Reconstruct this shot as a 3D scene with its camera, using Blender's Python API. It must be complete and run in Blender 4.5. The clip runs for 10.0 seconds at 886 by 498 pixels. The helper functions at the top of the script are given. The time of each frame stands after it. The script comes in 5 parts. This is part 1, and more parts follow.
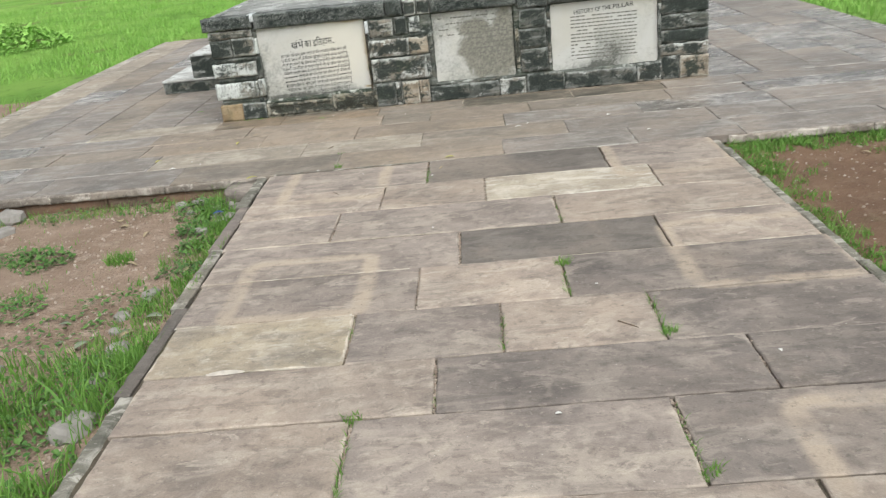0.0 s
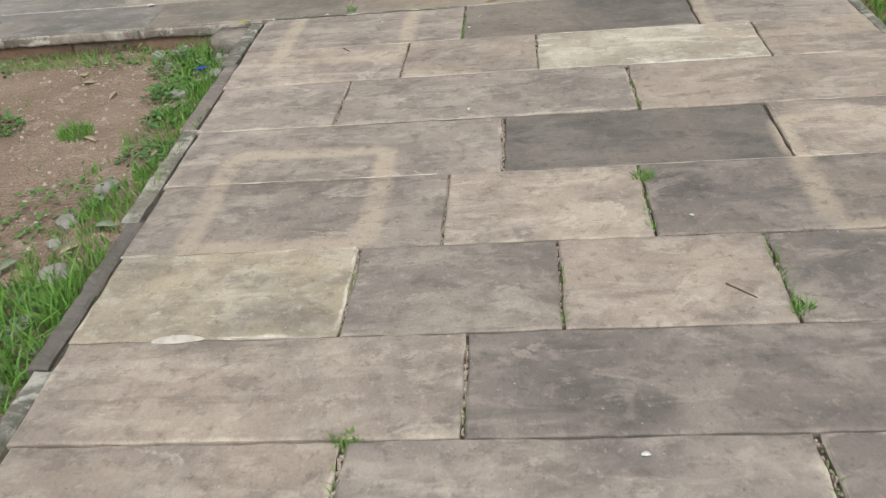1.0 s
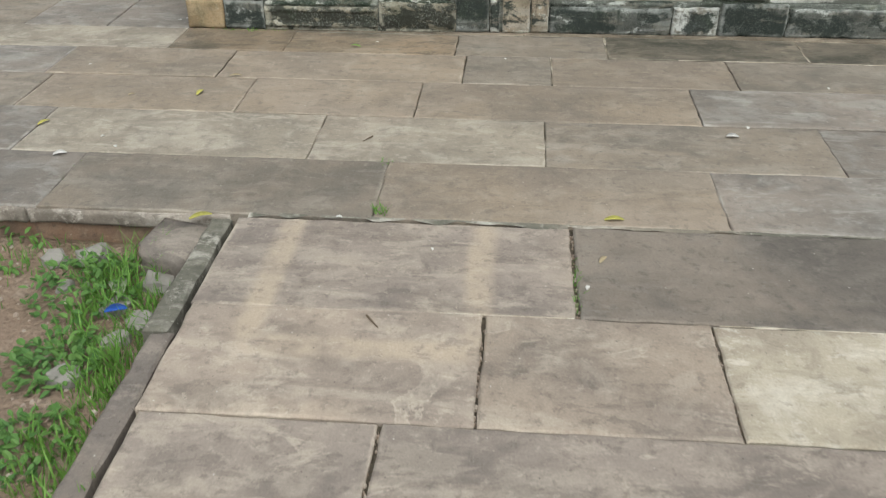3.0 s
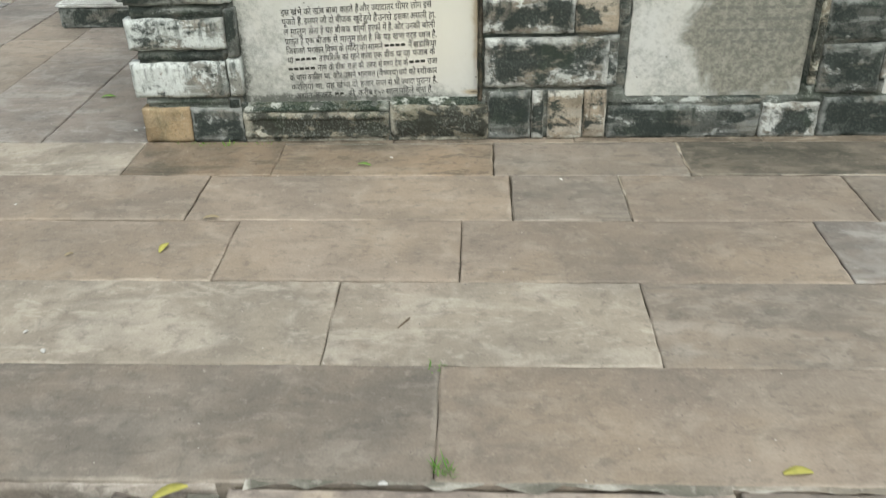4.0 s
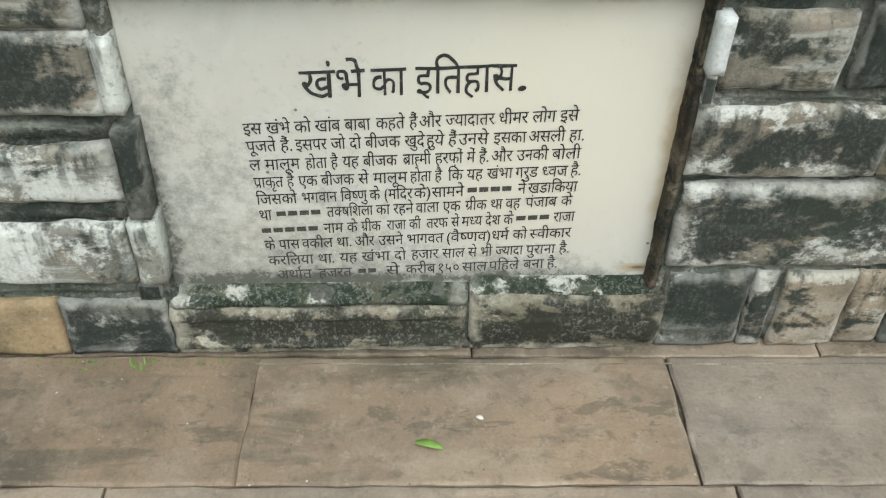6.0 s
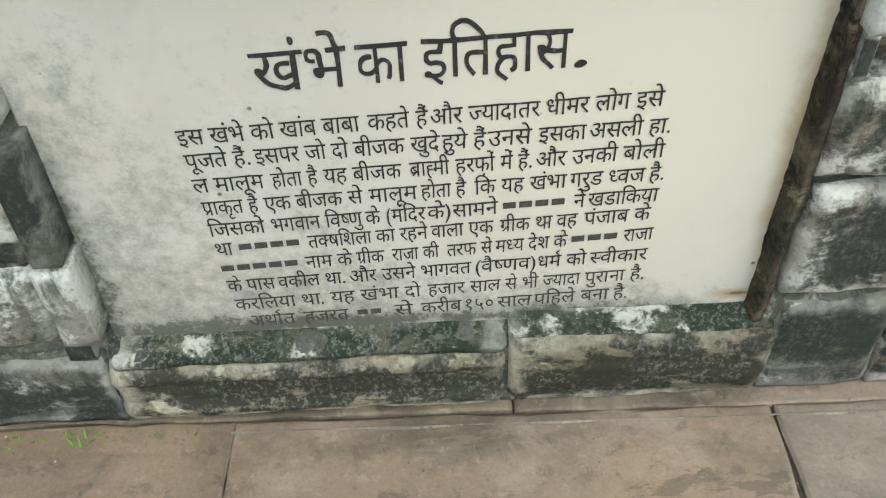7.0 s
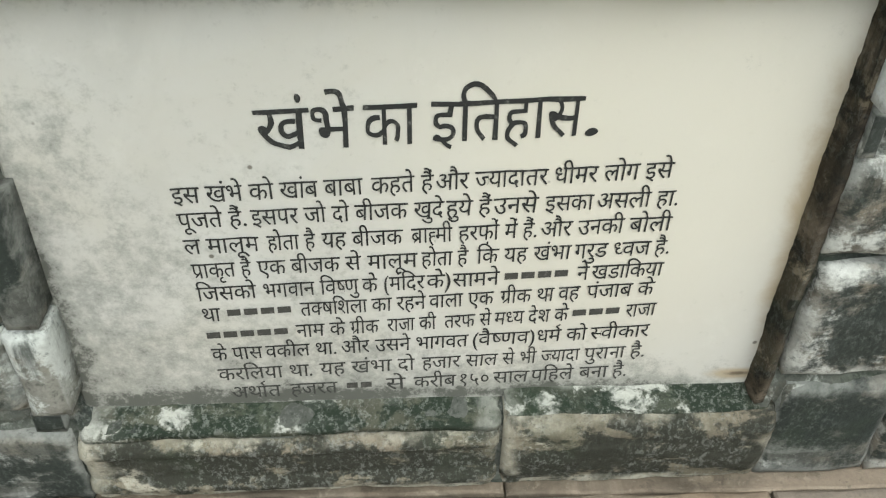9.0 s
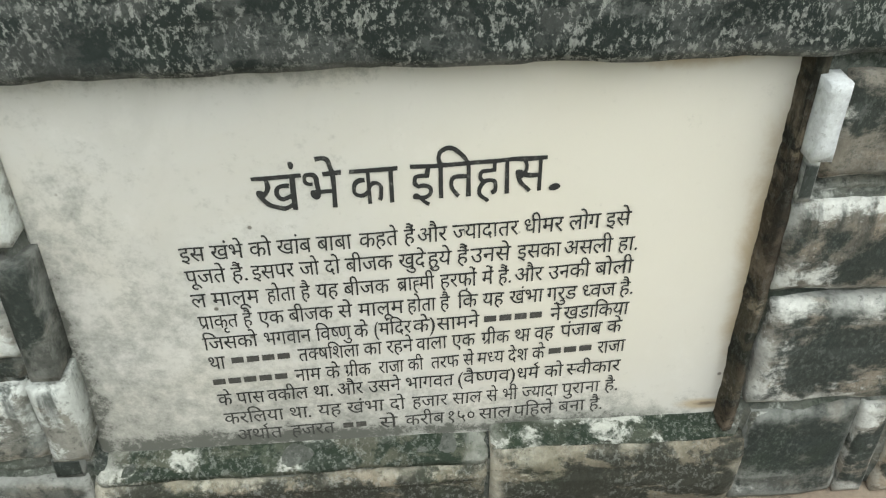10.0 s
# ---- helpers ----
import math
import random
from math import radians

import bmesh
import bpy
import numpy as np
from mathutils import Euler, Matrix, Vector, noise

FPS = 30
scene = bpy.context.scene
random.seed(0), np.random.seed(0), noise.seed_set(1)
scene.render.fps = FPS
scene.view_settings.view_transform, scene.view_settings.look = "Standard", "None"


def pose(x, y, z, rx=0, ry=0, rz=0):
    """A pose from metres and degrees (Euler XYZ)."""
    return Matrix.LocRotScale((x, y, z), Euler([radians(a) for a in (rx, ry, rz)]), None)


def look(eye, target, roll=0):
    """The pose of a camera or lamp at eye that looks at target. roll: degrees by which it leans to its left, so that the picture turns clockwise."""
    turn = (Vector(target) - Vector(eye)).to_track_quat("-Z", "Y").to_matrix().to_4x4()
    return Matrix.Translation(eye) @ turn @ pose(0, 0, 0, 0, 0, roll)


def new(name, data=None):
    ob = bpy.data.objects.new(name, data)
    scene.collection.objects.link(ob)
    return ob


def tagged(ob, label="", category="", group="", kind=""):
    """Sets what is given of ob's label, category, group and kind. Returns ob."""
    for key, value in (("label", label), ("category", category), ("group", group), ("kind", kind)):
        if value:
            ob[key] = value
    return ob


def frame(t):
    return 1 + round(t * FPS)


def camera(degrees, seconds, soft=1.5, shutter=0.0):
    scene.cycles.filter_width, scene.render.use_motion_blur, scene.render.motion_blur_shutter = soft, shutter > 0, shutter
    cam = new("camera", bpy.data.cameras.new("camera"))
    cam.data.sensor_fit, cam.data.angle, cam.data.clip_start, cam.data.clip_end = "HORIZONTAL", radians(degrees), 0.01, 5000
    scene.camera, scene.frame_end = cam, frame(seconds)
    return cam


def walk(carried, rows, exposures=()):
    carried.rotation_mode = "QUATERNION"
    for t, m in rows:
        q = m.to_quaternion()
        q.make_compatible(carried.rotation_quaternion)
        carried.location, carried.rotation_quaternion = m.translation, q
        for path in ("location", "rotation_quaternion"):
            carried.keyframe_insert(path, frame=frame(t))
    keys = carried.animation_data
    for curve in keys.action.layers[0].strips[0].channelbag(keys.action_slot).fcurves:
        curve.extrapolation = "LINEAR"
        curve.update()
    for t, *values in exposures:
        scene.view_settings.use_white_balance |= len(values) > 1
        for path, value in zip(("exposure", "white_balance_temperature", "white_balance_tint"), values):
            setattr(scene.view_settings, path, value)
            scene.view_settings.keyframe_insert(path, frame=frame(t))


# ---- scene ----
cam = camera(54.2, 10.0, 1.2, 0.15)
EXPOSURES = [(0.0, 0.48, 6500, 7.8), (1.0, 0.31, 6500, 7.5), (2.0, 0.25, 6500, 5.0), (3.5, 0.34, 6500, 4.5), (4.5, 0.46, 6500, 3.5), (7.0, 0.42, 6500, 3.8), (10.0, 0.46, 6500, 3.8)]
PATH = [
    (0, (-0.002, 0.113, 1.462), (-0.105, 1.972, 0.731), -6.0),
    (0.5, (0.005, 0.552, 1.428), (-0.236, 2.32, 0.524), -6.4),
    (1, (-0.05, 1.114, 1.374), (-0.251, 2.771, 0.272), -6.1),
    (1.5, (-0.098, 1.672, 1.34), (-0.286, 3.309, 0.207), -3.9),
    (2, (-0.223, 2.154, 1.333), (-0.374, 3.844, 0.276), -1.0),
    (2.2, (-0.315, 2.342, 1.36), (-0.43, 4.04, 0.309), -0.6),
    (3.3, (-0.588, 3.416, 1.313), (-0.743, 5.094, 0.235), -0.3),
    (3.5, (-0.666, 3.632, 1.308), (-0.799, 5.31, 0.228), -0.8),
    (4, (-0.836, 4.086, 1.271), (-0.912, 5.816, 0.271), -1.1),
    (4.5, (-1.052, 4.591, 1.308), (-1.204, 6.369, 0.405), -1.5),
    (5, (-1.212, 5.083, 1.276), (-1.272, 6.792, 0.24), -1.3),
    (5.2, (-1.204, 5.262, 1.27), (-1.246, 6.937, 0.177), -1.3),
    (5.5, (-1.238, 5.549, 1.247), (-1.213, 7.183, 0.095), 0.2),
    (5.7, (-1.248, 5.721, 1.237), (-1.197, 7.322, 0.039), 1.6),
    (6.8, (-1.238, 6.321, 1.075), (-1.222, 7.743, -0.331), -1.3),
    (7, (-1.235, 6.357, 1.044), (-1.244, 7.786, -0.355), -2.2),
    (7.5, (-1.237, 6.377, 1.024), (-1.235, 7.855, -0.323), -1.7),
    (8, (-1.263, 6.37, 1.019), (-1.251, 7.887, -0.284), -0.6),
    (8.5, (-1.283, 6.372, 1.008), (-1.247, 7.911, -0.268), 0.7),
    (9, (-1.28, 6.371, 1.007), (-1.196, 7.929, -0.245), 1.5),
    (9.5, (-1.267, 6.356, 1.02), (-1.138, 7.939, -0.196), 1.4),
    (10, (-1.26, 6.291, 1.067), (-1.179, 7.917, -0.095), -0.4),
]
walk(cam, [(t, look(eye, target, roll)) for t, eye, target, roll in PATH], EXPOSURES)

# overcast daylight: even sky and one very wide, weak sun
world = bpy.data.worlds.new("sky")
scene.world = world
world.use_nodes = True
wn = world.node_tree
wn.nodes.clear()
w_out = wn.nodes.new("ShaderNodeOutputWorld")
w_bg = wn.nodes.new("ShaderNodeBackground")
w_sky = wn.nodes.new("ShaderNodeTexSky")
w_sky.sky_type = "NISHITA"
w_sky.sun_disc = False
w_sky.sun_elevation = radians(58)
w_sky.sun_rotation = radians(160)
w_sky.air_density, w_sky.dust_density, w_sky.ozone_density = 1.0, 4.0, 1.0
w_sat = wn.nodes.new("ShaderNodeHueSaturation")
w_sat.inputs["Saturation"].default_value = 0.22
w_bg.inputs["Strength"].default_value = 0.13
wn.links.new(w_sky.outputs[0], w_sat.inputs["Color"])
wn.links.new(w_sat.outputs[0], w_bg.inputs["Color"])
wn.links.new(w_bg.outputs[0], w_out.inputs["Surface"])

sun_data = bpy.data.lights.new("sun", "SUN")
sun_data.energy, sun_data.angle, sun_data.color = 1.1, radians(60), (1.0, 0.985, 0.94)
sun = new("sun", sun_data)
sun.matrix_world = look((3.0, -7.0, 10.6), (0, 0, 0))

# ---- materials ----


class Nodes:
    """A small helper round one node material."""

    def __init__(self, name):
        self.m = bpy.data.materials.new(name)
        self.m.use_nodes = True
        self.t = self.m.node_tree
        self.b = self.t.nodes["Principled BSDF"]
        self.pos = self.add("ShaderNodeNewGeometry").outputs["Position"]
        self.rnd = self.add("ShaderNodeObjectInfo").outputs["Random"]

    def add(self, kind):
        return self.t.nodes.new(kind)

    def put(self, socket, value):
        if isinstance(value, bpy.types.NodeSocket):
            self.t.links.new(value, socket)
        elif hasattr(value, "__len__"):
            socket.default_value = (*value, 1.0)[:len(socket.default_value)]
        else:
            socket.default_value = value

    def math(self, op, a, b=0.0, c=0.0):
        n = self.add("ShaderNodeMath")
        n.operation = op
        for s, v in zip(n.inputs, (a, b, c)):
            self.put(s, v)
        return n.outputs[0]

    def stretch(self, sx, sy, sz, shift=True):
        n = self.add("ShaderNodeMapping")
        n.inputs["Scale"].default_value = (sx, sy, sz)
        self.t.links.new(self.pos, n.inputs["Vector"])
        if shift:
            comb = self.add("ShaderNodeCombineXYZ")
            self.put(comb.inputs[0], self.math("MULTIPLY", self.rnd, 37.0))
            self.put(comb.inputs[1], self.math("MULTIPLY", self.rnd, 53.0))
            self.put(n.inputs["Location"], comb.outputs[0])
        return n.outputs[0]

    def noise(self, scale, detail=5.0, rough=0.6, vec=None, dist=0.0):
        n = self.add("ShaderNodeTexNoise")
        n.inputs["Scale"].default_value, n.inputs["Detail"].default_value = scale, detail
        n.inputs["Roughness"].default_value, n.inputs["Distortion"].default_value = rough, dist
        self.t.links.new(vec or self.pos, n.inputs["Vector"])
        return n.outputs[0]

    def cells(self, scale, vec=None):
        n = self.add("ShaderNodeTexVoronoi")
        n.inputs["Scale"].default_value = scale
        self.t.links.new(vec or self.pos, n.inputs["Vector"])
        return n.outputs["Distance"]

    def step(self, value, lo, hi, top=1.0):
        n = self.add("ShaderNodeMapRange")
        n.interpolation_type = "SMOOTHSTEP"
        for i, v in enumerate((value, lo, hi, 0.0, top)):
            self.put(n.inputs[i], v)
        return n.outputs[0]

    def mix(self, fac, a, b):
        n = self.add("ShaderNodeMix")
        n.data_type = "RGBA"
        self.put(n.inputs[0], fac)
        self.put(n.inputs[6], a)
        self.put(n.inputs[7], b)
        return n.outputs[2]

    def value(self, col, amount):
        n = self.add("ShaderNodeHueSaturation")
        self.put(n.inputs["Color"], col)
        self.put(n.inputs["Value"], amount)
        return n.outputs[0]

    def done(self, col, rough=0.85, bump=None, strength=0.3, spec=0.3, depth=0.01):
        self.put(self.b.inputs["Base Color"], col)
        self.put(self.b.inputs["Roughness"], rough)
        self.b.inputs["Specular IOR Level"].default_value = spec
        if bump is not None:
            n = self.add("ShaderNodeBump")
            n.inputs["Strength"].default_value, n.inputs["Distance"].default_value = strength, depth
            self.put(n.inputs["Height"], bump)
            self.t.links.new(n.outputs[0], self.b.inputs["Normal"])
        return self.m


def ring(n, cx, cy, hx, hy, r, half):
    """Mask of a rounded rectangular outline on the paving, as left by an old planter."""
    xyz = n.add("ShaderNodeSeparateXYZ")
    n.t.links.new(n.pos, xyz.inputs[0])
    qx = n.math("MAXIMUM", n.math("SUBTRACT", n.math("ABSOLUTE", n.math("SUBTRACT", xyz.outputs[0], cx)), hx - r), 0)
    qy = n.math("MAXIMUM", n.math("SUBTRACT", n.math("ABSOLUTE", n.math("SUBTRACT", xyz.outputs[1], cy)), hy - r), 0)
    d = n.math("SUBTRACT", n.math("SQRT", n.math("ADD", n.math("MULTIPLY", qx, qx), n.math("MULTIPLY", qy, qy))), r)
    d = n.math("ADD", d, n.math("MULTIPLY", n.math("SUBTRACT", n.noise(9, 4), 0.5), 0.03))
    return n.step(n.math("ABSOLUTE", d), half * 1.15, half * 0.35)


RINGS = [(-0.815, 3.53, 0.28, 0.30), (-0.865, 5.06, 0.285, 0.335), (1.14, 3.56, 0.33, 0.34), (1.09, 5.12, 0.325, 0.4), (1.15, 2.02, 0.30, 0.33)]


def slab_material(name, c1, c2, dark, light, rings=False, rough=0.8, darkness=0.55, lightness=0.5, lift=0.60, lip=0.7):
    """Worn sandstone: soft blotches, bedding streaks along the slab, flaked edges with lime on their lips, pits."""
    n = Nodes(name)
    v = n.stretch(1, 1, 1)
    gen = n.add("ShaderNodeSeparateXYZ")
    n.t.links.new(n.add("ShaderNodeTexCoord").outputs["Generated"], gen.inputs[0])
    u, w = gen.outputs[0], gen.outputs[1]
    edge = n.math("MINIMUM", n.math("MULTIPLY", n.math("MINIMUM", u, n.math("SUBTRACT", 1.0, u)), 2.2), n.math("MINIMUM", w, n.math("SUBTRACT", 1.0, w)))
    bed = n.stretch(0.9, 3.6, 1.0)
    col = n.mix(n.step(n.noise(1.7, 5, 0.55, v, 0.4), 0.38, 0.62), c1, c2)
    col = n.mix(n.step(n.noise(2.3, 8, 0.58, n.stretch(1, 1.5, 1), 0.6), 0.46, 0.66, darkness * 1.05), col, dark)
    col = n.mix(n.step(n.noise(3.0, 8, 0.58, n.stretch(1, 1.3, 1), 0.8), 0.53, 0.66, lightness * 0.9), col, light)
    col = n.mix(n.step(n.noise(2.1, 9, 0.60, bed, 0.35), 0.54, 0.64, lightness * 0.9), col, light)
    col = n.mix(n.step(n.noise(2.7, 9, 0.60, bed, 0.35), 0.55, 0.66, darkness * 0.8), col, dark)
    col = n.mix(n.step(n.noise(9, 8, 0.62, v, 0.5), 0.50, 0.68, 0.40), col, light)
    col = n.mix(n.step(n.noise(12, 8, 0.64, v, 0.5), 0.52, 0.68, 0.38), col, dark)
    drift = n.noise(1.1, 8, 0.6, n.stretch(1, 1, 1, False), 0.6)
    col = n.mix(n.step(drift, 0.50, 0.68, 0.5), col, dark)
    col = n.mix(n.step(drift, 0.47, 0.34, 0.32), col, (0.37, 0.305, 0.245))
    if rings:
        # raised pale scales where the stone's skin has flaked off, each with a brighter rim
        flake = n.noise(2.6, 6, 0.55, n.stretch(0.9, 1.7, 1.0), 0.9)
        col = n.mix(n.step(flake, 0.60, 0.65, 0.32), col, light)
        rim = n.math("MULTIPLY", n.step(flake, 0.592, 0.604), n.step(flake, 0.632, 0.612))
        col = n.mix(n.math("MULTIPLY", rim, n.step(n.noise(6, 4, vec=v), 0.45, 0.6, 0.5)), col, [min(0.66, c * 1.1) for c in light])
        total = None
        for cx, cy, hx, hy in RINGS:
            r = ring(n, cx, cy, hx, hy, 0.05, 0.050)
            total = r if total is None else n.math("MAXIMUM", total, r)
        total = n.math("MULTIPLY", total, n.step(n.noise(6, 8, 0.62), 0.26, 0.58, 0.85))
        col = n.mix(total, col, (0.44, 0.365, 0.285))
    crust = n.noise(4.6, 10, 0.70, n.stretch(1, 2.3, 1), 0.3)
    col = n.mix(n.step(crust, 0.555, 0.63, 0.95 * lightness), col, light)
    col = n.mix(n.step(crust, 0.415, 0.385, 0.7 * darkness), col, dark)
    ragged = n.math("ADD", edge, n.math("MULTIPLY", n.math("SUBTRACT", n.noise(7, 8, 0.65, v), 0.5), 0.16))
    col = n.mix(n.math("MULTIPLY", n.step(ragged, 0.035, 0.0), n.step(n.noise(2.2, 4, vec=v), 0.46, 0.62, lip)), col, [min(0.68, c * 1.2) for c in light])
    col = n.mix(n.step(n.noise(24, 9, 0.72, v, 0.2), 0.54, 0.64, 0.42), col, [c * 0.9 for c in dark])
    col = n.mix(n.step(n.noise(30, 9, 0.74, v, 0.2), 0.56, 0.65, 0.42), col, light)
    col = n.mix(n.step(n.noise(44, 6, 0.72, v), 0.56, 0.70, 0.28), col, [c * 0.8 for c in dark])
    col = n.mix(n.step(n.noise(48, 6, 0.74), 0.60, 0.70, 0.35), col, light)
    col = n.mix(n.step(n.cells(17, v), 0.045, 0.02, 0.8), col, (0.6, 0.58, 0.53))
    col = n.mix(n.step(n.cells(24, n.stretch(1, 1, 1, False)), 0.06, 0.025, 0.8), col, (0.06, 0.055, 0.048))
    grain = n.noise(170, 4, 0.7)
    col = n.value(col, n.math("ADD", n.math("MULTIPLY", grain, 0.6), n.math("ADD", n.math("MULTIPLY", n.rnd, 0.18), lift + (-0.01 if rings else 0.075))))
    damp = n.noise(2.3, 6, 0.6, n.stretch(1, 1.6, 1, False), 0.4)
    height = n.math("ADD", n.noise(9, 10, 0.66, v), n.math("ADD", n.math("MULTIPLY", grain, 0.15), n.math("MULTIPLY", n.step(edge, 0.0, 0.05), 0.25)))
    return n.done(col, n.math("ADD", n.math("MULTIPLY", damp, 0.5), rough - 0.25), height, 0.6, 0.35, 0.012)


M_TAN = slab_material("sandstone_tan", (0.40, 0.330, 0.268), (0.325, 0.272, 0.23), (0.165, 0.142, 0.126), (0.52, 0.455, 0.38), True)
M_GREY = slab_material("sandstone_grey", (0.315, 0.268, 0.232), (0.255, 0.220, 0.196), (0.135, 0.117, 0.106), (0.46, 0.40, 0.335), True)
M_DARK = slab_material("sandstone_dark", (0.172, 0.152, 0.132), (0.142, 0.127, 0.112), (0.088, 0.080, 0.072), (0.245, 0.222, 0.195), True, 0.75, 0.5, 0.35)
M_MID = slab_material("sandstone_umber", (0.228, 0.196, 0.172), (0.185, 0.162, 0.146), (0.10, 0.089, 0.081), (0.36, 0.315, 0.27), True)
M_PALE = slab_material("sandstone_pale", (0.48, 0.43, 0.34), (0.36, 0.315, 0.255), (0.25, 0.21, 0.165), (0.64, 0.60, 0.52), True, 0.85, 0.4, 0.8)
M_OCHRE = slab_material("sandstone_ochre", (0.43, 0.365, 0.265), (0.36, 0.308, 0.235), (0.17, 0.152, 0.13), (0.56, 0.51, 0.43), True, 0.85, 0.5, 0.4, 0.60, 1.0)
M_BROWN = slab_material("terrace_brown", (0.285, 0.232, 0.178), (0.24, 0.20, 0.162), (0.15, 0.132, 0.112), (0.37, 0.32, 0.262), False, 0.74, 0.45, 0.3)
M_UMBER = slab_material("terrace_umber", (0.25, 0.21, 0.168), (0.205, 0.18, 0.152), (0.125, 0.115, 0.10), (0.34, 0.305, 0.26), False, 0.68, 0.55, 0.35)
M_SLATE = slab_material("terrace_slate", (0.255, 0.220, 0.190), (0.212, 0.186, 0.162), (0.12, 0.113, 0.104), (0.36, 0.345, 0.32), False, 0.56, 0.5, 0.5)
# wet slabs: low roughness, plus pale patches that paint whitish sky reflections
M_WET = slab_material("terrace_wet_sheen", (0.205, 0.183, 0.160), (0.172, 0.157, 0.14), (0.10, 0.096, 0.092), (0.46, 0.44, 0.41), False, 0.26, 0.7, 0.75)
M_DAMP = slab_material("terrace_damp", (0.27, 0.205, 0.145), (0.215, 0.17, 0.125), (0.085, 0.076, 0.058), (0.34, 0.29, 0.23), False, 0.6, 0.75, 0.25)
M_ALGAE = slab_material("terrace_algae", (0.175, 0.150, 0.118), (0.135, 0.120, 0.098), (0.055, 0.054, 0.043), (0.30, 0.265, 0.21), False, 0.58, 0.85, 0.3)
M_BUFF = slab_material("terrace_buff", (0.32, 0.28, 0.225), (0.265, 0.233, 0.19), (0.17, 0.152, 0.13), (0.46, 0.42, 0.355), False, 0.78, 0.45, 0.5)
M_KERB = slab_material("kerb_stone", (0.205, 0.195, 0.16), (0.15, 0.145, 0.118), (0.08, 0.08, 0.065), (0.48, 0.46, 0.41), False, 0.9, 0.6, 0.7)
M_EDGE = slab_material("crumbled_edge_mortar", (0.27, 0.235, 0.20), (0.20, 0.175, 0.15), (0.10, 0.088, 0.075), (0.52, 0.48, 0.43), False, 0.95, 0.7, 0.9, 0.6, 0.9)
M_FOOT = slab_material("foot_mortar", (0.20, 0.165, 0.125), (0.16, 0.132, 0.10), (0.065, 0.056, 0.043), (0.36, 0.315, 0.25), False, 0.9, 0.8, 0.5, 0.6, 0.6)
M_RISER = slab_material("riser_red_stone", (0.22, 0.135, 0.09), (0.175, 0.115, 0.08), (0.075, 0.06, 0.05), (0.33, 0.25, 0.185), False, 0.9, 0.6, 0.3)
M_GROUT = slab_material("pale_grout", (0.38, 0.345, 0.295), (0.30, 0.272, 0.23), (0.14, 0.13, 0.105), (0.55, 0.52, 0.46), False, 0.95, 0.6, 0.6)


